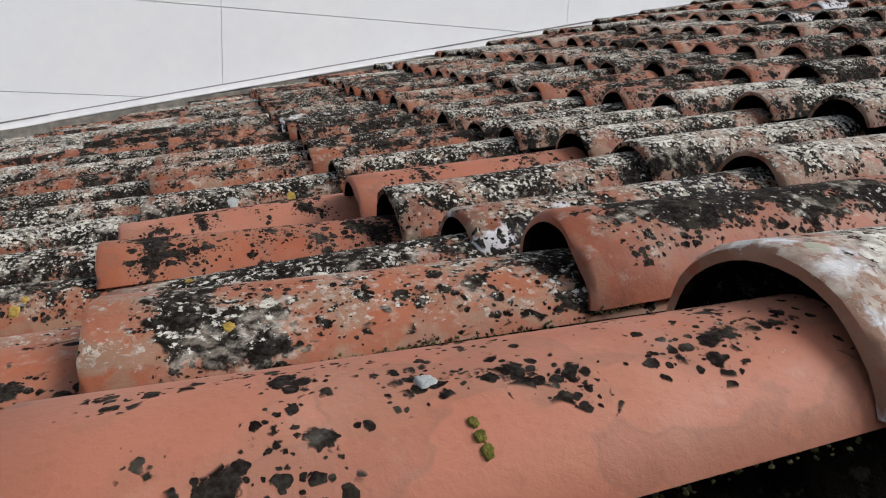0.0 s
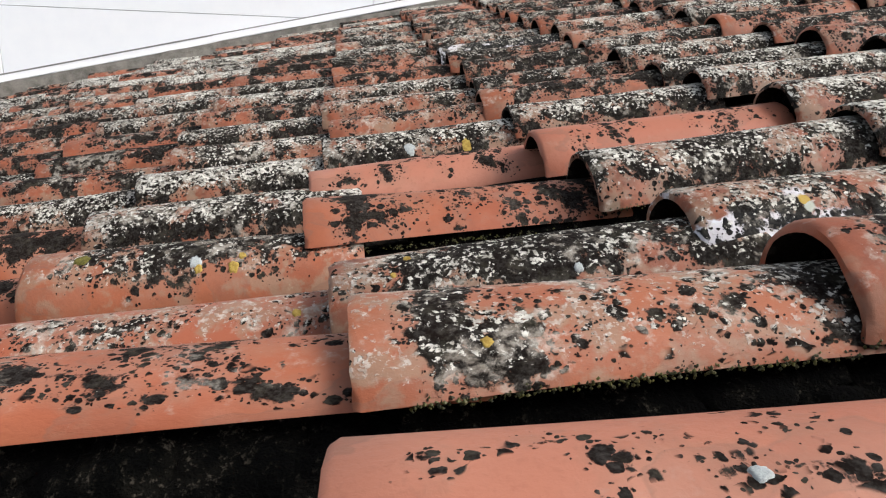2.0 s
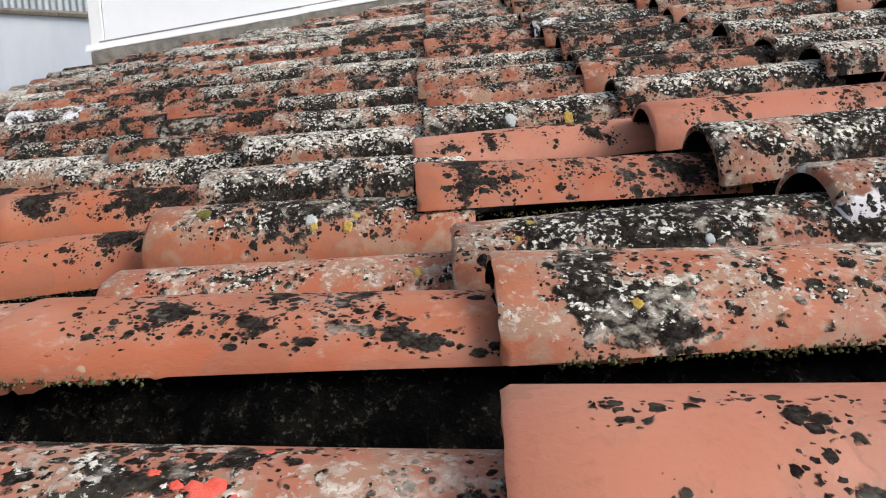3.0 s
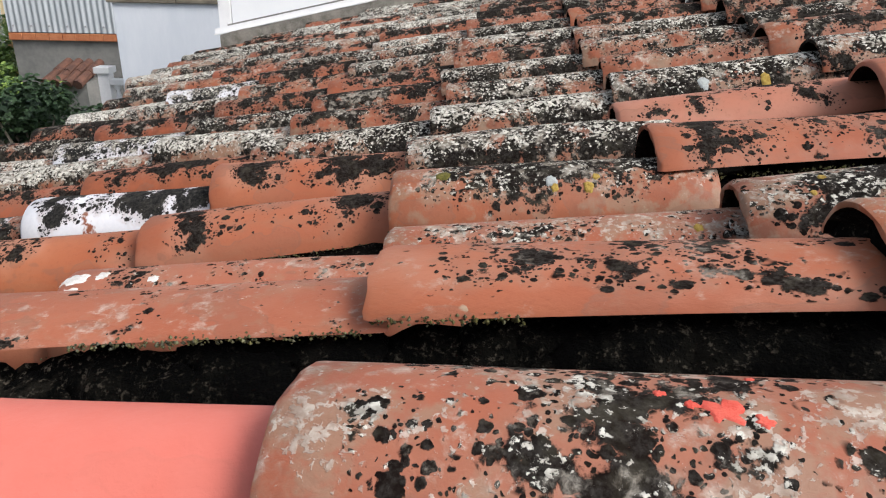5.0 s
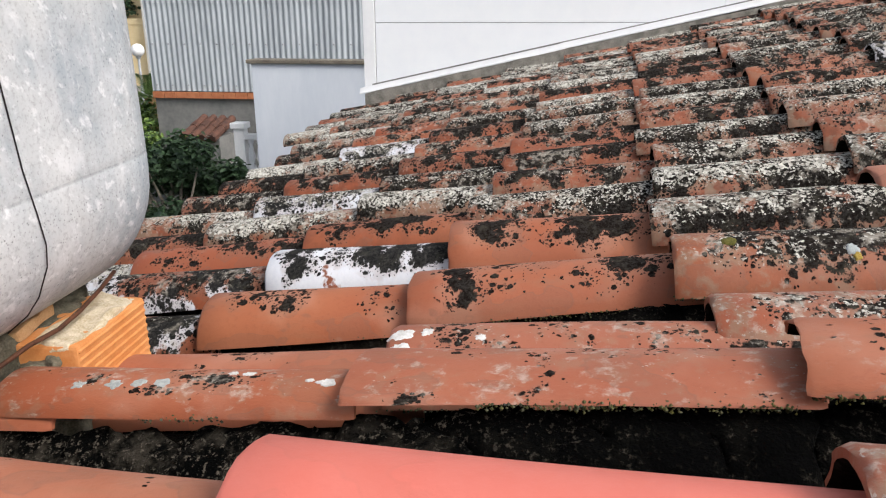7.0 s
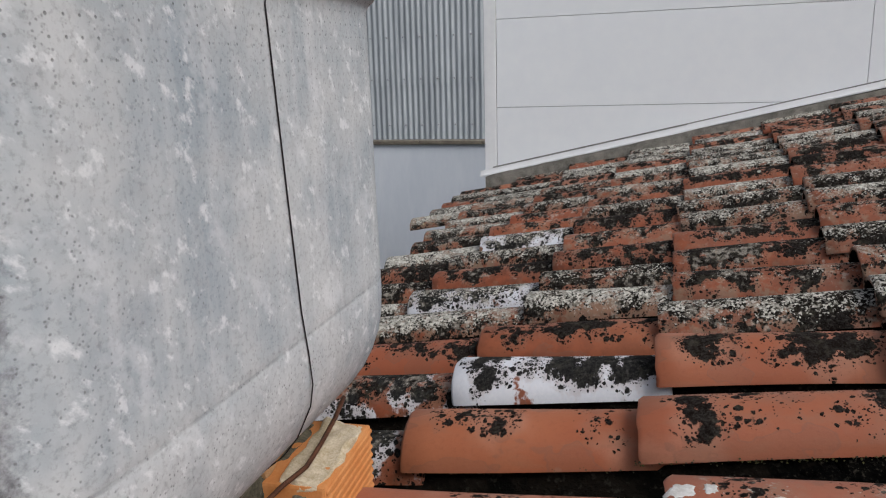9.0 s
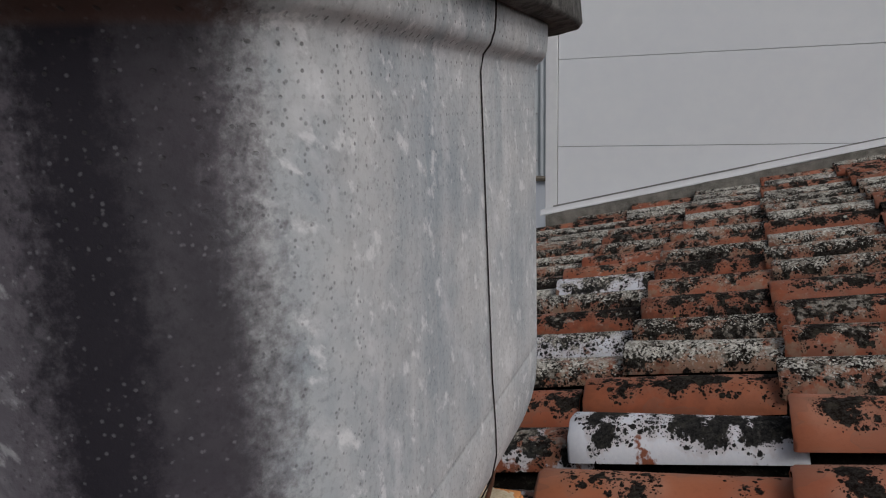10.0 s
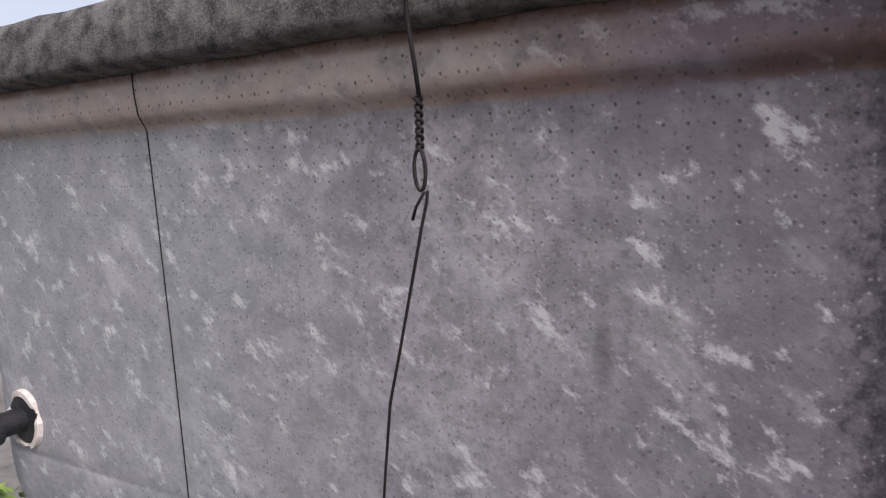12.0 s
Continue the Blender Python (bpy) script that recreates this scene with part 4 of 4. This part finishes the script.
def leaf_cloud(name, blobs, count, size, material, parent, seed, droop=0.5):
    """Many single leaves scattered through overlapping clumps, each a folded blade."""
    rnd = random.Random(seed)
    verts, faces = [], []
    for _ in range(count):
        c, rad = blobs[rnd.randrange(len(blobs))]
        d = Vector((rnd.gauss(0, 1), rnd.gauss(0, 1), rnd.gauss(0, 1))).normalized()
        p = Vector(c) + d * rad * (rnd.random() ** 0.4) * (0.75 + 0.5 * noise.noise(d * 2.5 + Vector((seed, 0, 0))))
        s = size * rnd.uniform(0.55, 1.25)
        m = Matrix.Translation(p) @ Euler((rnd.uniform(-0.9, 0.9), rnd.uniform(-droop, droop) + 0.3, rnd.uniform(0, math.tau))).to_matrix().to_4x4()
        k = len(verts)
        for q in ((0, 0, 0), (0.45, 0.30, 0.06), (0.8, 0.2, 0.0), (1.05, 0, -0.12), (0.8, -0.2, 0.0), (0.45, -0.30, 0.06), (0.5, 0, -0.03)):
            verts.append(m @ (Vector(q) * s))
        faces += [(k, k + 6, k + 1), (k + 6, k + 2, k + 1), (k + 6, k + 3, k + 2), (k, k + 5, k + 6), (k + 5, k + 4, k + 6), (k + 4, k + 3, k + 6)]
    ob = new(name, mesh_from(name, verts, faces, material))
    ob.parent = parent
    return ob


def tree(base, top, spread, seed, leaf, count, size, label, clumps=16, flat=0.7, category="tree"):
    rnd = random.Random(seed)
    t = empty("tree", pose(*base), label, category)
    bm = bmesh.new()
    tube([(0, 0, 0), (0.05, 0.03, top * 0.3), (-0.03, 0.06, top * 0.55)], 0.10, 9, bm, 0.06)
    blobs = []
    for i in range(clumps):
        a, r = rnd.uniform(0, math.tau), spread * rnd.uniform(0.2, 1.0)
        end = Vector((r * math.cos(a), r * math.sin(a), top * rnd.uniform(0.62, 0.95) - r * 0.15))
        start = Vector((-0.03 * rnd.random(), 0.05, top * rnd.uniform(0.3, 0.55)))
        mid = start.lerp(end, 0.5) + Vector((rnd.uniform(-.1, .1), rnd.uniform(-.1, .1), rnd.uniform(-0.05, 0.15)))
        tube([start, mid, end], 0.03, 6, bm, 0.008)
        blobs.append((end, spread * rnd.uniform(0.26, 0.42)))
    part("trunk", bm, BARK, t, smooth=True)
    leaf_cloud("crown", blobs, count, size, leaf, t, seed)
    return t


tree((-5.4, 8.1, 0), 2.68, 0.85, 3, LEAF_DARK, 6500, 0.085, "dense dark green citrus tree beside the roof", 22)
tree((-4.8, 8.6, 0), 2.45, 0.7, 8, LEAF_DARK, 3600, 0.10, "dark green fig tree with broad leaves", 14)
tree((-4.7, 6.6, 0), 2.15, 0.55, 5, LEAF_DARK, 900, 0.11, "thin fig tree with bare pale twigs", 12)
tree((-8.6, 12.6, 0), 1.98, 1.0, 11, LEAF_LIGHT, 2600, 0.10, "light green shrub in the garden", 14, category="shrub")
tree((-10.2, 14.6, 0), 1.95, 1.1, 12, LEAF_LIGHT, 2600, 0.12, "light green shrub in the garden", 14, category="shrub")
tree((-13.2, 18.5, 0), 1.95, 1.5, 14, LEAF_LIGHT, 3200, 0.14, "yellow-green hedge shrub by the street", 16, category="shrub")
tree((-4.75, 1.55, 0), 2.85, 0.7, 19, LEAF_LIGHT, 2600, 0.07, "light green garden tree below the eaves", 14)
tree((-9.6, 13.0, 0), 2.0, 0.9, 17, LEAF_DARK, 2200, 0.10, "dark green shrub in the garden", 12, category="shrub")

palm = empty("palm_tree", pose(-15.4, 24.5, 0), "palm tree with spreading fan of long fronds", "tree")
part("trunk", rough(tube([(0, 0, 0), (0.02, 0, 0.6), (0, 0.03, 1.25)], 0.26, 12, None, 0.2), 0.03, 9), PALM_BARK, palm)
rnd = random.Random(4)
for i in range(22):
    a, e = rnd.uniform(0, math.tau), rnd.uniform(0.15, 1.4)
    n, verts, faces = 14, [], []
    spine = []
    for j in range(n + 1):
        f = j / n
        out, up = 1.75 * f * math.cos(e), 1.75 * f * math.sin(e) - 0.75 * f * f
        spine.append(Vector((out * math.cos(a), out * math.sin(a), 1.25 + up)))
    side = Vector((-math.sin(a), math.cos(a), 0))
    for j in range(1, n + 1):
        for sg in (-1, 1):
            p, d = spine[j], (spine[j] - spine[j - 1]).normalized()
            tip = p + (side * sg * 0.75 + d * 0.8 + Vector((0, 0, -0.2))).normalized() * 0.42 * (1.1 - 0.6 * j / n)
            k = len(verts)
            verts += [p - d * 0.02, p + d * 0.03 + Vector((0, 0, 0.01)), tip]
            faces.append((k, k + 1, k + 2))
        k = len(verts)
        verts += [spine[j - 1] - side * 0.012, spine[j - 1] + side * 0.012, spine[j] + side * 0.01, spine[j] - side * 0.01]
        faces.append((k, k + 1, k + 2, k + 3))
    fr = new("frond", mesh_from("frond", verts, faces, LEAF_PALM))
    fr.parent = palm

lamp = empty("street_lamp", pose(-17.66, 27.8, 0), "street lamp with a white globe on a grey pole", "street lamp")
part("pole", tube([(0, 0, 0), (0, 0, 0.5), (0, 0, 2.45)], 0.07, 12, None, 0.045), POLE, lamp, smooth=True)
bm = bmesh.new()
bmesh.ops.create_cone(bm, cap_ends=True, segments=16, radius1=0.08, radius2=0.13, depth=0.12, matrix=Matrix.Translation((0, 0, 2.49)))
part("collar", bm, POLE, lamp)
bm = bmesh.new()
bmesh.ops.create_uvsphere(bm, u_segments=24, v_segments=14, radius=0.26, matrix=Matrix.Translation((0, 0, 2.76)))
part("globe", bm, GLOBE, lamp, "white globe shade", smooth=True)
post = part("signpost", tube([(0, 0, 0), (0, 0, 2.0)], 0.04, 8, None, 0.035), JOINT)
post.matrix_basis = pose(-16.6, 25.2, 0)
tagged(post, "slim dark post in the garden by the street", "post")

flats = empty("apartment_building", pose(-29.7, 42.0, 0), "yellow rendered apartment building with brown windows", "building")
part("wall", block(-2.0, 4.2, 0, 8, 0, 3.6), YELLOW, flats)
part("upper_wall", block(-2.0, 4.05, 0.5, 8, 3.6, 5.6), YELLOW, flats)
part("parapet", block(-2.0, 4.2, -0.05, 0.12, 3.6, 3.95, 0.01), YELLOW, flats)
part("side_wing", block(4.25, 6.6, -0.6, 8, 0, 9.0), PALE_RENDER, flats, "pale grey rendered side wing")
part("eaves", block(-2.1, 4.2, 0.2, 8.1, 5.6, 5.75), COPING, flats)
for x, z in ((1.55, 1.65), (2.6, 1.75), (1.7, -0.6), (-0.4, 1.65)):
    w = part("window", block(x - 0.3, x + 0.3, -0.05, 0.05, z, z + 0.8, 0.01), FRAME, flats)
    part("pane", block(x - 0.24, x - 0.02, -0.065, -0.045, z + 0.07, z + 0.73), GLASS, w)
    part("pane", block(x + 0.02, x + 0.24, -0.065, -0.045, z + 0.07, z + 0.73), GLASS, w)
    part("sill", block(x - 0.36, x + 0.36, -0.14, 0.0, z - 0.08, z - 0.005, 0.01), WHITE_PAINT, w)
part("balcony", block(-1.9, 1.0, -0.9, -0.01, 1.2, 1.35), WHITE_PAINT, flats)
part("awning", block(-1.7, 0.9, -1.1, -0.02, 1.75, 1.9, 0.03), TEAL, flats, "teal canvas awning")
leaf_cloud("terrace_plant", [((2.5, 0.2, 4.2), 0.45), ((3.2, 0.2, 4.5), 0.5), ((2.9, 0.2, 4.9), 0.35)], 260, 0.22, LEAF_DARK, flats, 21)

# ---- moss along the feet of the near tiles ----
rnd = random.Random(31)
verts, faces = [], []
for r in (0, 1, 2, 3):
    for _ in range(2200 if r == 1 else 900):
        x = rnd.uniform(-1.1, 0.75)
        if noise.noise(Vector((x * 3.0, r * 5.0, 0))) < -0.05:
            continue
        c = max([k[1] for k, v in RELAID.items() if k[0] == r and v[0].x <= x], default=-9)
        if (r, c) not in RELAID:
            continue
        mouth, tail, wide, flat, _ = RELAID[(r, c)]
        along = (x - mouth.x) / 0.44
        p = mouth.lerp(tail, along) + Vector((0, -(0.075 - 0.01 * along) * wide + rnd.uniform(-0.003, 0.005), -0.064 * flat + rnd.gauss(0, 0.002)))
        s, k = rnd.uniform(0.0008, 0.0022), len(verts)
        for q in ((1, 0, 0), (-1, 0, 0), (0, 1, 0), (0, -1, 0), (0, 0, 1), (0, 0, -1)):
            verts.append(p + Vector(q) * s * rnd.uniform(0.6, 1.3))
        faces += [(k + a, k + b, k + c) for a in (0, 1) for b in (2, 3) for c in (4, 5)]
tagged(new("moss", mesh_from("moss", verts, faces, MOSS)), "low green moss along the feet of the tiles", "moss", kind="stuff")

# ---- crumbled bedding mortar that shows under the raised near rows ----
def bedding(r, x0, x1, seed, high):
    n, m, verts, faces = 220, 14, [], []
    for i in range(n + 1):
        x = x0 + (x1 - x0) * i / n
        p = crest(r, x)
        for j in range(m + 1):
            f = j / m
            q = p + Vector((0, -0.02 - 0.078 * f, -(high(x) + 0.042 + 0.03 * f + 0.03 * f * f)))
            d = noise.noise_vector(q * 28 + Vector((seed, 0, 0))) * 0.009 + noise.noise_vector(q * 85 + Vector((0, seed, 0))) * 0.005
            verts.append(q + d)
    for i in range(n):
        for j in range(m):
            a = i * (m + 1) + j
            faces.append((a, a + m + 1, a + m + 2, a + 1))
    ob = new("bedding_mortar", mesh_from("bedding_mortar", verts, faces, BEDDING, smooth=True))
    mod = ob.modifiers.new("thickness", "SOLIDIFY")
    mod.thickness = 0.02
    ob.parent = roof
    return tagged(ob, "crumbled bedding mortar, darkened in colour for the shade under the tiles")


# mortar toned down to near black, so its colour includes the gap's shade
k = Mat("crumbled_shaded_mortar", 0.95, 0.0, 0.05)
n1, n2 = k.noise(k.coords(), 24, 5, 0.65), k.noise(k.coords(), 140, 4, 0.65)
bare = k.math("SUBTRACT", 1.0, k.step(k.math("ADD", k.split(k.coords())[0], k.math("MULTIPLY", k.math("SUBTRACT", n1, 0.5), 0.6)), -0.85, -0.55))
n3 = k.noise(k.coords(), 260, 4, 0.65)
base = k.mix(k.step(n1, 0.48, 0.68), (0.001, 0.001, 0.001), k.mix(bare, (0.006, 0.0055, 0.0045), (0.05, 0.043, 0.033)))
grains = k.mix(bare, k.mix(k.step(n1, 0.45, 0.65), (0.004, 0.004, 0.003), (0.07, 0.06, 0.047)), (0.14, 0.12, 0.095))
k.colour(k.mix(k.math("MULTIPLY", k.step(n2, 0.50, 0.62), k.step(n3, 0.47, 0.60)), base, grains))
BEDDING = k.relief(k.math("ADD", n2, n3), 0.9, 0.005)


def foot(r):
    """How far a row's lower edge hangs under its crest."""
    def at(x):
        c = max([k[1] for k, v in RELAID.items() if k[0] == r and v[0].x <= x], default=-2)
        return 0.064 * tile_height(r, c) + 0.004
    return at


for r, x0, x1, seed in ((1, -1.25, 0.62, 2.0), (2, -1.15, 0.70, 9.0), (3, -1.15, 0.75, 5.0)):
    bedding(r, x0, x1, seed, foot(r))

# ---- channel tiles between the rows, then the cover tiles ----
flip = Matrix.Rotation(math.pi, 4, "X")
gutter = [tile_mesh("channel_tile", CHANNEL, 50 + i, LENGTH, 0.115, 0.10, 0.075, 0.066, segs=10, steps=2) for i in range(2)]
rnd = random.Random(7)
far_v, far_f = [], []


def join(me, m, verts, faces):
    k = len(verts)
    verts += [m @ v.co for v in me.vertices]
    faces += [tuple(k + i for i in p.vertices) for p in me.polygons]


for r in range(FIRST_ROW, LAST_ROW):
    for c in range(FIRST_COL, LAST_COL):
        x = column_x(r, c) + 0.17
        if x < -2.12 or x > 7.7:
            continue
        a = (crest(r, x) + crest(r + 1, x)) / 2
        b = (crest(r, x + 0.4) + crest(r + 1, x + 0.4)) / 2
        a.z = min(crest(r, x).z, crest(r + 1, x).z) - 0.150
        b.z = min(crest(r, x + 0.4).z, crest(r + 1, x + 0.4).z) - 0.164
        ax = (b - a).normalized()
        ay = Vector((0, 0, 1)).cross(ax).normalized()
        m = Matrix.Translation(a) @ Matrix((ax, ay, ax.cross(ay))).transposed().to_4x4() @ Matrix.Translation((0, 0, 0.075)) @ flip
        if -1 <= r <= 6 and c <= 5:
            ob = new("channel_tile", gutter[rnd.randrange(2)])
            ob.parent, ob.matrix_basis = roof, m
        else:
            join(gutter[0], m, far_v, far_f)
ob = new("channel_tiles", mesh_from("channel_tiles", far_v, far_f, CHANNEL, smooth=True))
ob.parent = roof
tagged(ob, "mossy channel tiles, coloured near black for the shade between the rows", kind="stuff")

covers = [tile_mesh("roof_tile", CLAY, i + 1) for i in range(7)]
steep_cover = tile_mesh("roof_tile", CLAY, 9, wide=0.086, narrow=0.060, high=0.060, low=0.047)
far_cover = [tile_mesh("far_tile", CLAY_FAR, 20 + i, segs=10, steps=2) for i in range(3)]
far_v, far_f = [], []
for r in range(FIRST_ROW, LAST_ROW + 1):
    for c in range(FIRST_COL - 1, LAST_COL):
        rnd = random.Random(r * 101 + c)
        x = column_x(r, c)
        if x < -2.28 or x > 7.9:
            continue
        m = tile_pose(r, c, rnd)
        if r <= 15 and c <= 8 and r >= -2:
            ob = new("roof_tile", steep_cover if (r, c) == (0, 1) else covers[rnd.randrange(7)])
            ob.parent, ob.matrix_basis = roof, m
            if (r, c) in LOOK:
                look_of = LOOK[(r, c)]
            elif (r, c) in RED_ROWS or rnd.random() < ((0.42 if c < 1 else 0.26) if r > 6 else 0.2):
                look_of = (rnd.uniform(0.6, 0.84), rnd.uniform(0.12, 0.45), 0.0, rnd.uniform(0, 0.35), 0.0)
            else:
                look_of = (rnd.uniform(0.72, 0.98), rnd.uniform(0.5, 0.8) - (0.14 if c >= 1 and r >= 6 else 0.0), float(rnd.random() < (0.08 if c < 1 else 0.02)), rnd.uniform(0, 0.5), 0.0)
            ob["course"] = f"{r} {c}"
            for key, v in zip(("dark", "pale", "white", "tone", "fresh"), look_of):
                ob[key] = float(v)
        else:
            join(far_cover[rnd.randrange(3)], m, far_v, far_f)


def mouth_mortar(ob, seed, depth):
    """Crumbled mortar packed into a tile's mouth; its near-black colour carries the hollow's shade."""
    n, m, verts, faces = 16, 5, [], []
    for i in range(n + 1):
        a = radians(-80 + 160 * i / n)
        y, z = 0.0655 * math.sin(a) / math.sin(radians(80)), 0.052 * (math.cos(a) - math.cos(radians(80))) / (1 - math.cos(radians(80)))
        for j in range(m + 1):
            f = j / m
            q = Vector((depth + 0.012 * (1 - f), y * f, z * f - 0.012 * (1 - f)))
            q.x += 0.012 * noise.noise(q * 55 + Vector((seed, 0, 0))) + 0.006 * noise.noise(q * 160 + Vector((seed, 9, 0)))
            verts.append(q)
    for i in range(n):
        for j in range(m):
            a = i * (m + 1) + j
            faces.append((a, a + m + 1, a + m + 2, a + 1))
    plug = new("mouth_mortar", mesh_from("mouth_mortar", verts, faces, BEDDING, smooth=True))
    mod = plug.modifiers.new("thickness", "SOLIDIFY")
    mod.thickness, mod.offset = 0.01, 0.0
    plug.parent = ob
    return tagged(plug, "crumbled mortar in the tile's mouth, near black for the shade inside")


by_place = {}
for ob in roof.children:
    if ob.name.startswith("roof_tile"):
        by_place[ob["course"]] = ob


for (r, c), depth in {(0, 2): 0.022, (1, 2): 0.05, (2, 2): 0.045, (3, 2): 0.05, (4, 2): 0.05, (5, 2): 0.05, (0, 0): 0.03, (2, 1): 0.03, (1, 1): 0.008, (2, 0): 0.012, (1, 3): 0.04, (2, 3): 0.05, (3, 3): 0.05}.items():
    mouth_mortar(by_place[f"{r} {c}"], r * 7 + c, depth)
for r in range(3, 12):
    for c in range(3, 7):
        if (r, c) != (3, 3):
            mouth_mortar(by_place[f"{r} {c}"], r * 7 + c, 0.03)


def on_tile(ob, x, y, thick=0.0):
    """The tile's outer face at x along it and y across it, in its own space, raised a little."""
    vs, w = ob.data.vertices, 19
    i = max([k for k in range(10) if vs[k * w + 9].co.x <= x], default=0)
    x0, x1 = vs[i * w + 9].co.x, vs[(i + 1) * w + 9].co.x
    f = max(0.0, min((x - x0) / (x1 - x0), 1.0))
    ring = [vs[i * w + j].co.lerp(vs[(i + 1) * w + j].co, f) for j in range(w)]
    for p, q in zip(ring, ring[1:]):
        if p.y <= y <= q.y:
            out = Vector((0, p.z - q.z, q.y - p.y)).normalized()
            return Vector((x, y, p.z + (q.z - p.z) * (y - p.y) / max(q.y - p.y, 1e-6))) + out * thick
    return Vector((x, max(ring[0].y, min(y, ring[-1].y)), 0.0))


def patch(name, course, place, size, material, label, seed, ragged=0.24, thick=0.0016):
    """A thin lobed crust that follows the tile under it."""
    ob = by_place[course]
    q = ob.matrix_basis.inverted() @ Vector(place)
    rr, n, loops = random.Random(seed), 22, 4
    wave = [rr.uniform(0.96 - ragged, 0.96 + ragged) for _ in range(n)]
    verts, faces = [on_tile(ob, q.x, q.y, thick)], []
    for k in range(1, loops + 1):
        for i in range(n):
            w = (wave[i] * 6 + wave[i - 1] + wave[(i + 1) % n]) / 8
            d, u = size * w * k / loops, math.tau * i / n
            verts.append(on_tile(ob, q.x + d * math.cos(u), max(-0.07, min(0.07, q.y + d * math.sin(u) * 0.9)), -0.0008 if k == loops else thick * rr.uniform(0.8, 1.2)))
    for i in range(n):
        j = (i + 1) % n
        faces.append((0, 1 + i, 1 + j))
        for k in range(loops - 1):
            a, b = 1 + k * n, 1 + (k + 1) * n
            faces.append((a + i, b + i, b + j, a + j))
    sub = new(name, mesh_from(name, verts, faces, material, smooth=True))
    sub.parent = ob
    return tagged(sub, label)


YELLOW_LICHEN = plain("yellow_lichen", (0.24, 0.15, 0.025), (0.46, 0.33, 0.08), 160, 0.9)
GREY_LICHEN = plain("grey_lichen", (0.28, 0.30, 0.29), (0.46, 0.49, 0.48), 160, 0.9)
GREEN_MOSS = plain("yellow_green_moss", (0.05, 0.05, 0.008), (0.17, 0.15, 0.03), 220, 0.95, bump=0.004)
RED_PAINT = plain("red_paint", (0.62, 0.07, 0.045), (0.68, 0.13, 0.09), 90, 0.6)
for course, place, size, kind in (("3 0", (-0.180, 1.002, 3.731), 0.008, "y"), ("3 0", (-0.225, 1.005, 3.726), 0.006, "y"), ("3 0", (-0.169, 1.015, 3.743), 0.006, "y"), ("3 0", (-0.230, 1.015, 3.734), 0.010, "g"), ("3 0", (-0.379, 1.046, 3.728), 0.012, "m"),
                                  ("5 1", (0.25, 1.55, 3.83), 0.011, "y"), ("5 1", (0.13, 1.56, 3.82), 0.012, "g"), ("8 -2", (-1.057, 2.29, 3.58), 0.015, "y"), ("1 1", (0.040, 0.513, 3.842), 0.005, "y"), ("0 1", (0.113, 0.306, 3.873), 0.006, "g"),
                                  ("0 1", (0.127, 0.270, 3.860), 0.0034, "m"), ("0 1", (0.128, 0.264, 3.857), 0.0036, "m"), ("0 1", (0.126, 0.276, 3.862), 0.003, "m"), ("2 0", (-0.096, 0.794, 3.749), 0.006, "y"), ("2 1", (0.022, 0.791, 3.807), 0.005, "y"), ("2 1", (0.004, 0.765, 3.80), 0.004, "y"), ("2 1", (0.193, 0.728, 3.815), 0.006, "g")):
    mat, words = {"y": (YELLOW_LICHEN, "yellow lichen rosette"), "g": (GREY_LICHEN, "pale grey lichen rosette"), "m": (GREEN_MOSS, "yellow-green tuft of moss")}[kind]
    patch("lichen", course, place, size, mat, words, len(place) * 7 + int(1000 * size) + int(abs(place[0]) * 900))
patch("paint_splash", "0 0", (-0.222, 0.356, 3.810), 0.0105, RED_PAINT, "splash of red paint", 5, 0.6, 0.0007)
ob = new("far_roof_tiles", mesh_from("far_roof_tiles", far_v, far_f, CLAY_FAR, smooth=True))
ob.parent = roof
tagged(ob, "far rows of lichen-covered clay tiles", kind="stuff")
for place, size in (((-0.205, 0.348, 3.81), 0.005), ((-0.249, 0.373, 3.809), 0.0035), ((-0.196, 0.392, 3.808), 0.003), ((-0.236, 0.362, 3.81), 0.004)):
    patch("paint_splash", "0 0", place, size, RED_PAINT, "splash of red paint", int(place[1] * 1000), 0.5, 0.0007)
WHITE_SPLASH = plain("white_lime_splash", (0.52, 0.50, 0.46), (0.78, 0.77, 0.75), 120, 0.85)
for place, size, mat in (((-0.940, 0.653, 3.676), 0.008, WHITE_SPLASH), ((-0.922, 0.651, 3.679), 0.008, WHITE_SPLASH), ((-0.832, 0.627, 3.688), 0.011, WHITE_SPLASH), ((-0.850, 0.632, 3.685), 0.006, WHITE_SPLASH),
                         ((-1.119, 0.650, 3.647), 0.010, GREY_LICHEN), ((-1.075, 0.647, 3.654), 0.012, GREY_LICHEN), ((-1.016, 0.644, 3.663), 0.012, GREY_LICHEN), ((-1.045, 0.646, 3.659), 0.010, GREY_LICHEN)):
    patch("lime_splash" if mat is WHITE_SPLASH else "lichen", "1 -2", place, size, mat, "splash of white lime" if mat is WHITE_SPLASH else "pale grey lichen", int(abs(place[0]) * 1000), 0.42)
for place, size in (((-0.795, 0.800, 3.665), 0.016), ((-0.792, 0.775, 3.65), 0.014), ((-0.765, 0.805, 3.67), 0.010), ((-0.700, 0.790, 3.68), 0.007)):
    patch("lime_splash", "2 -1", place, size, WHITE_SPLASH, "splash of white lime", int(size * 9000), 0.4, 0.0009)
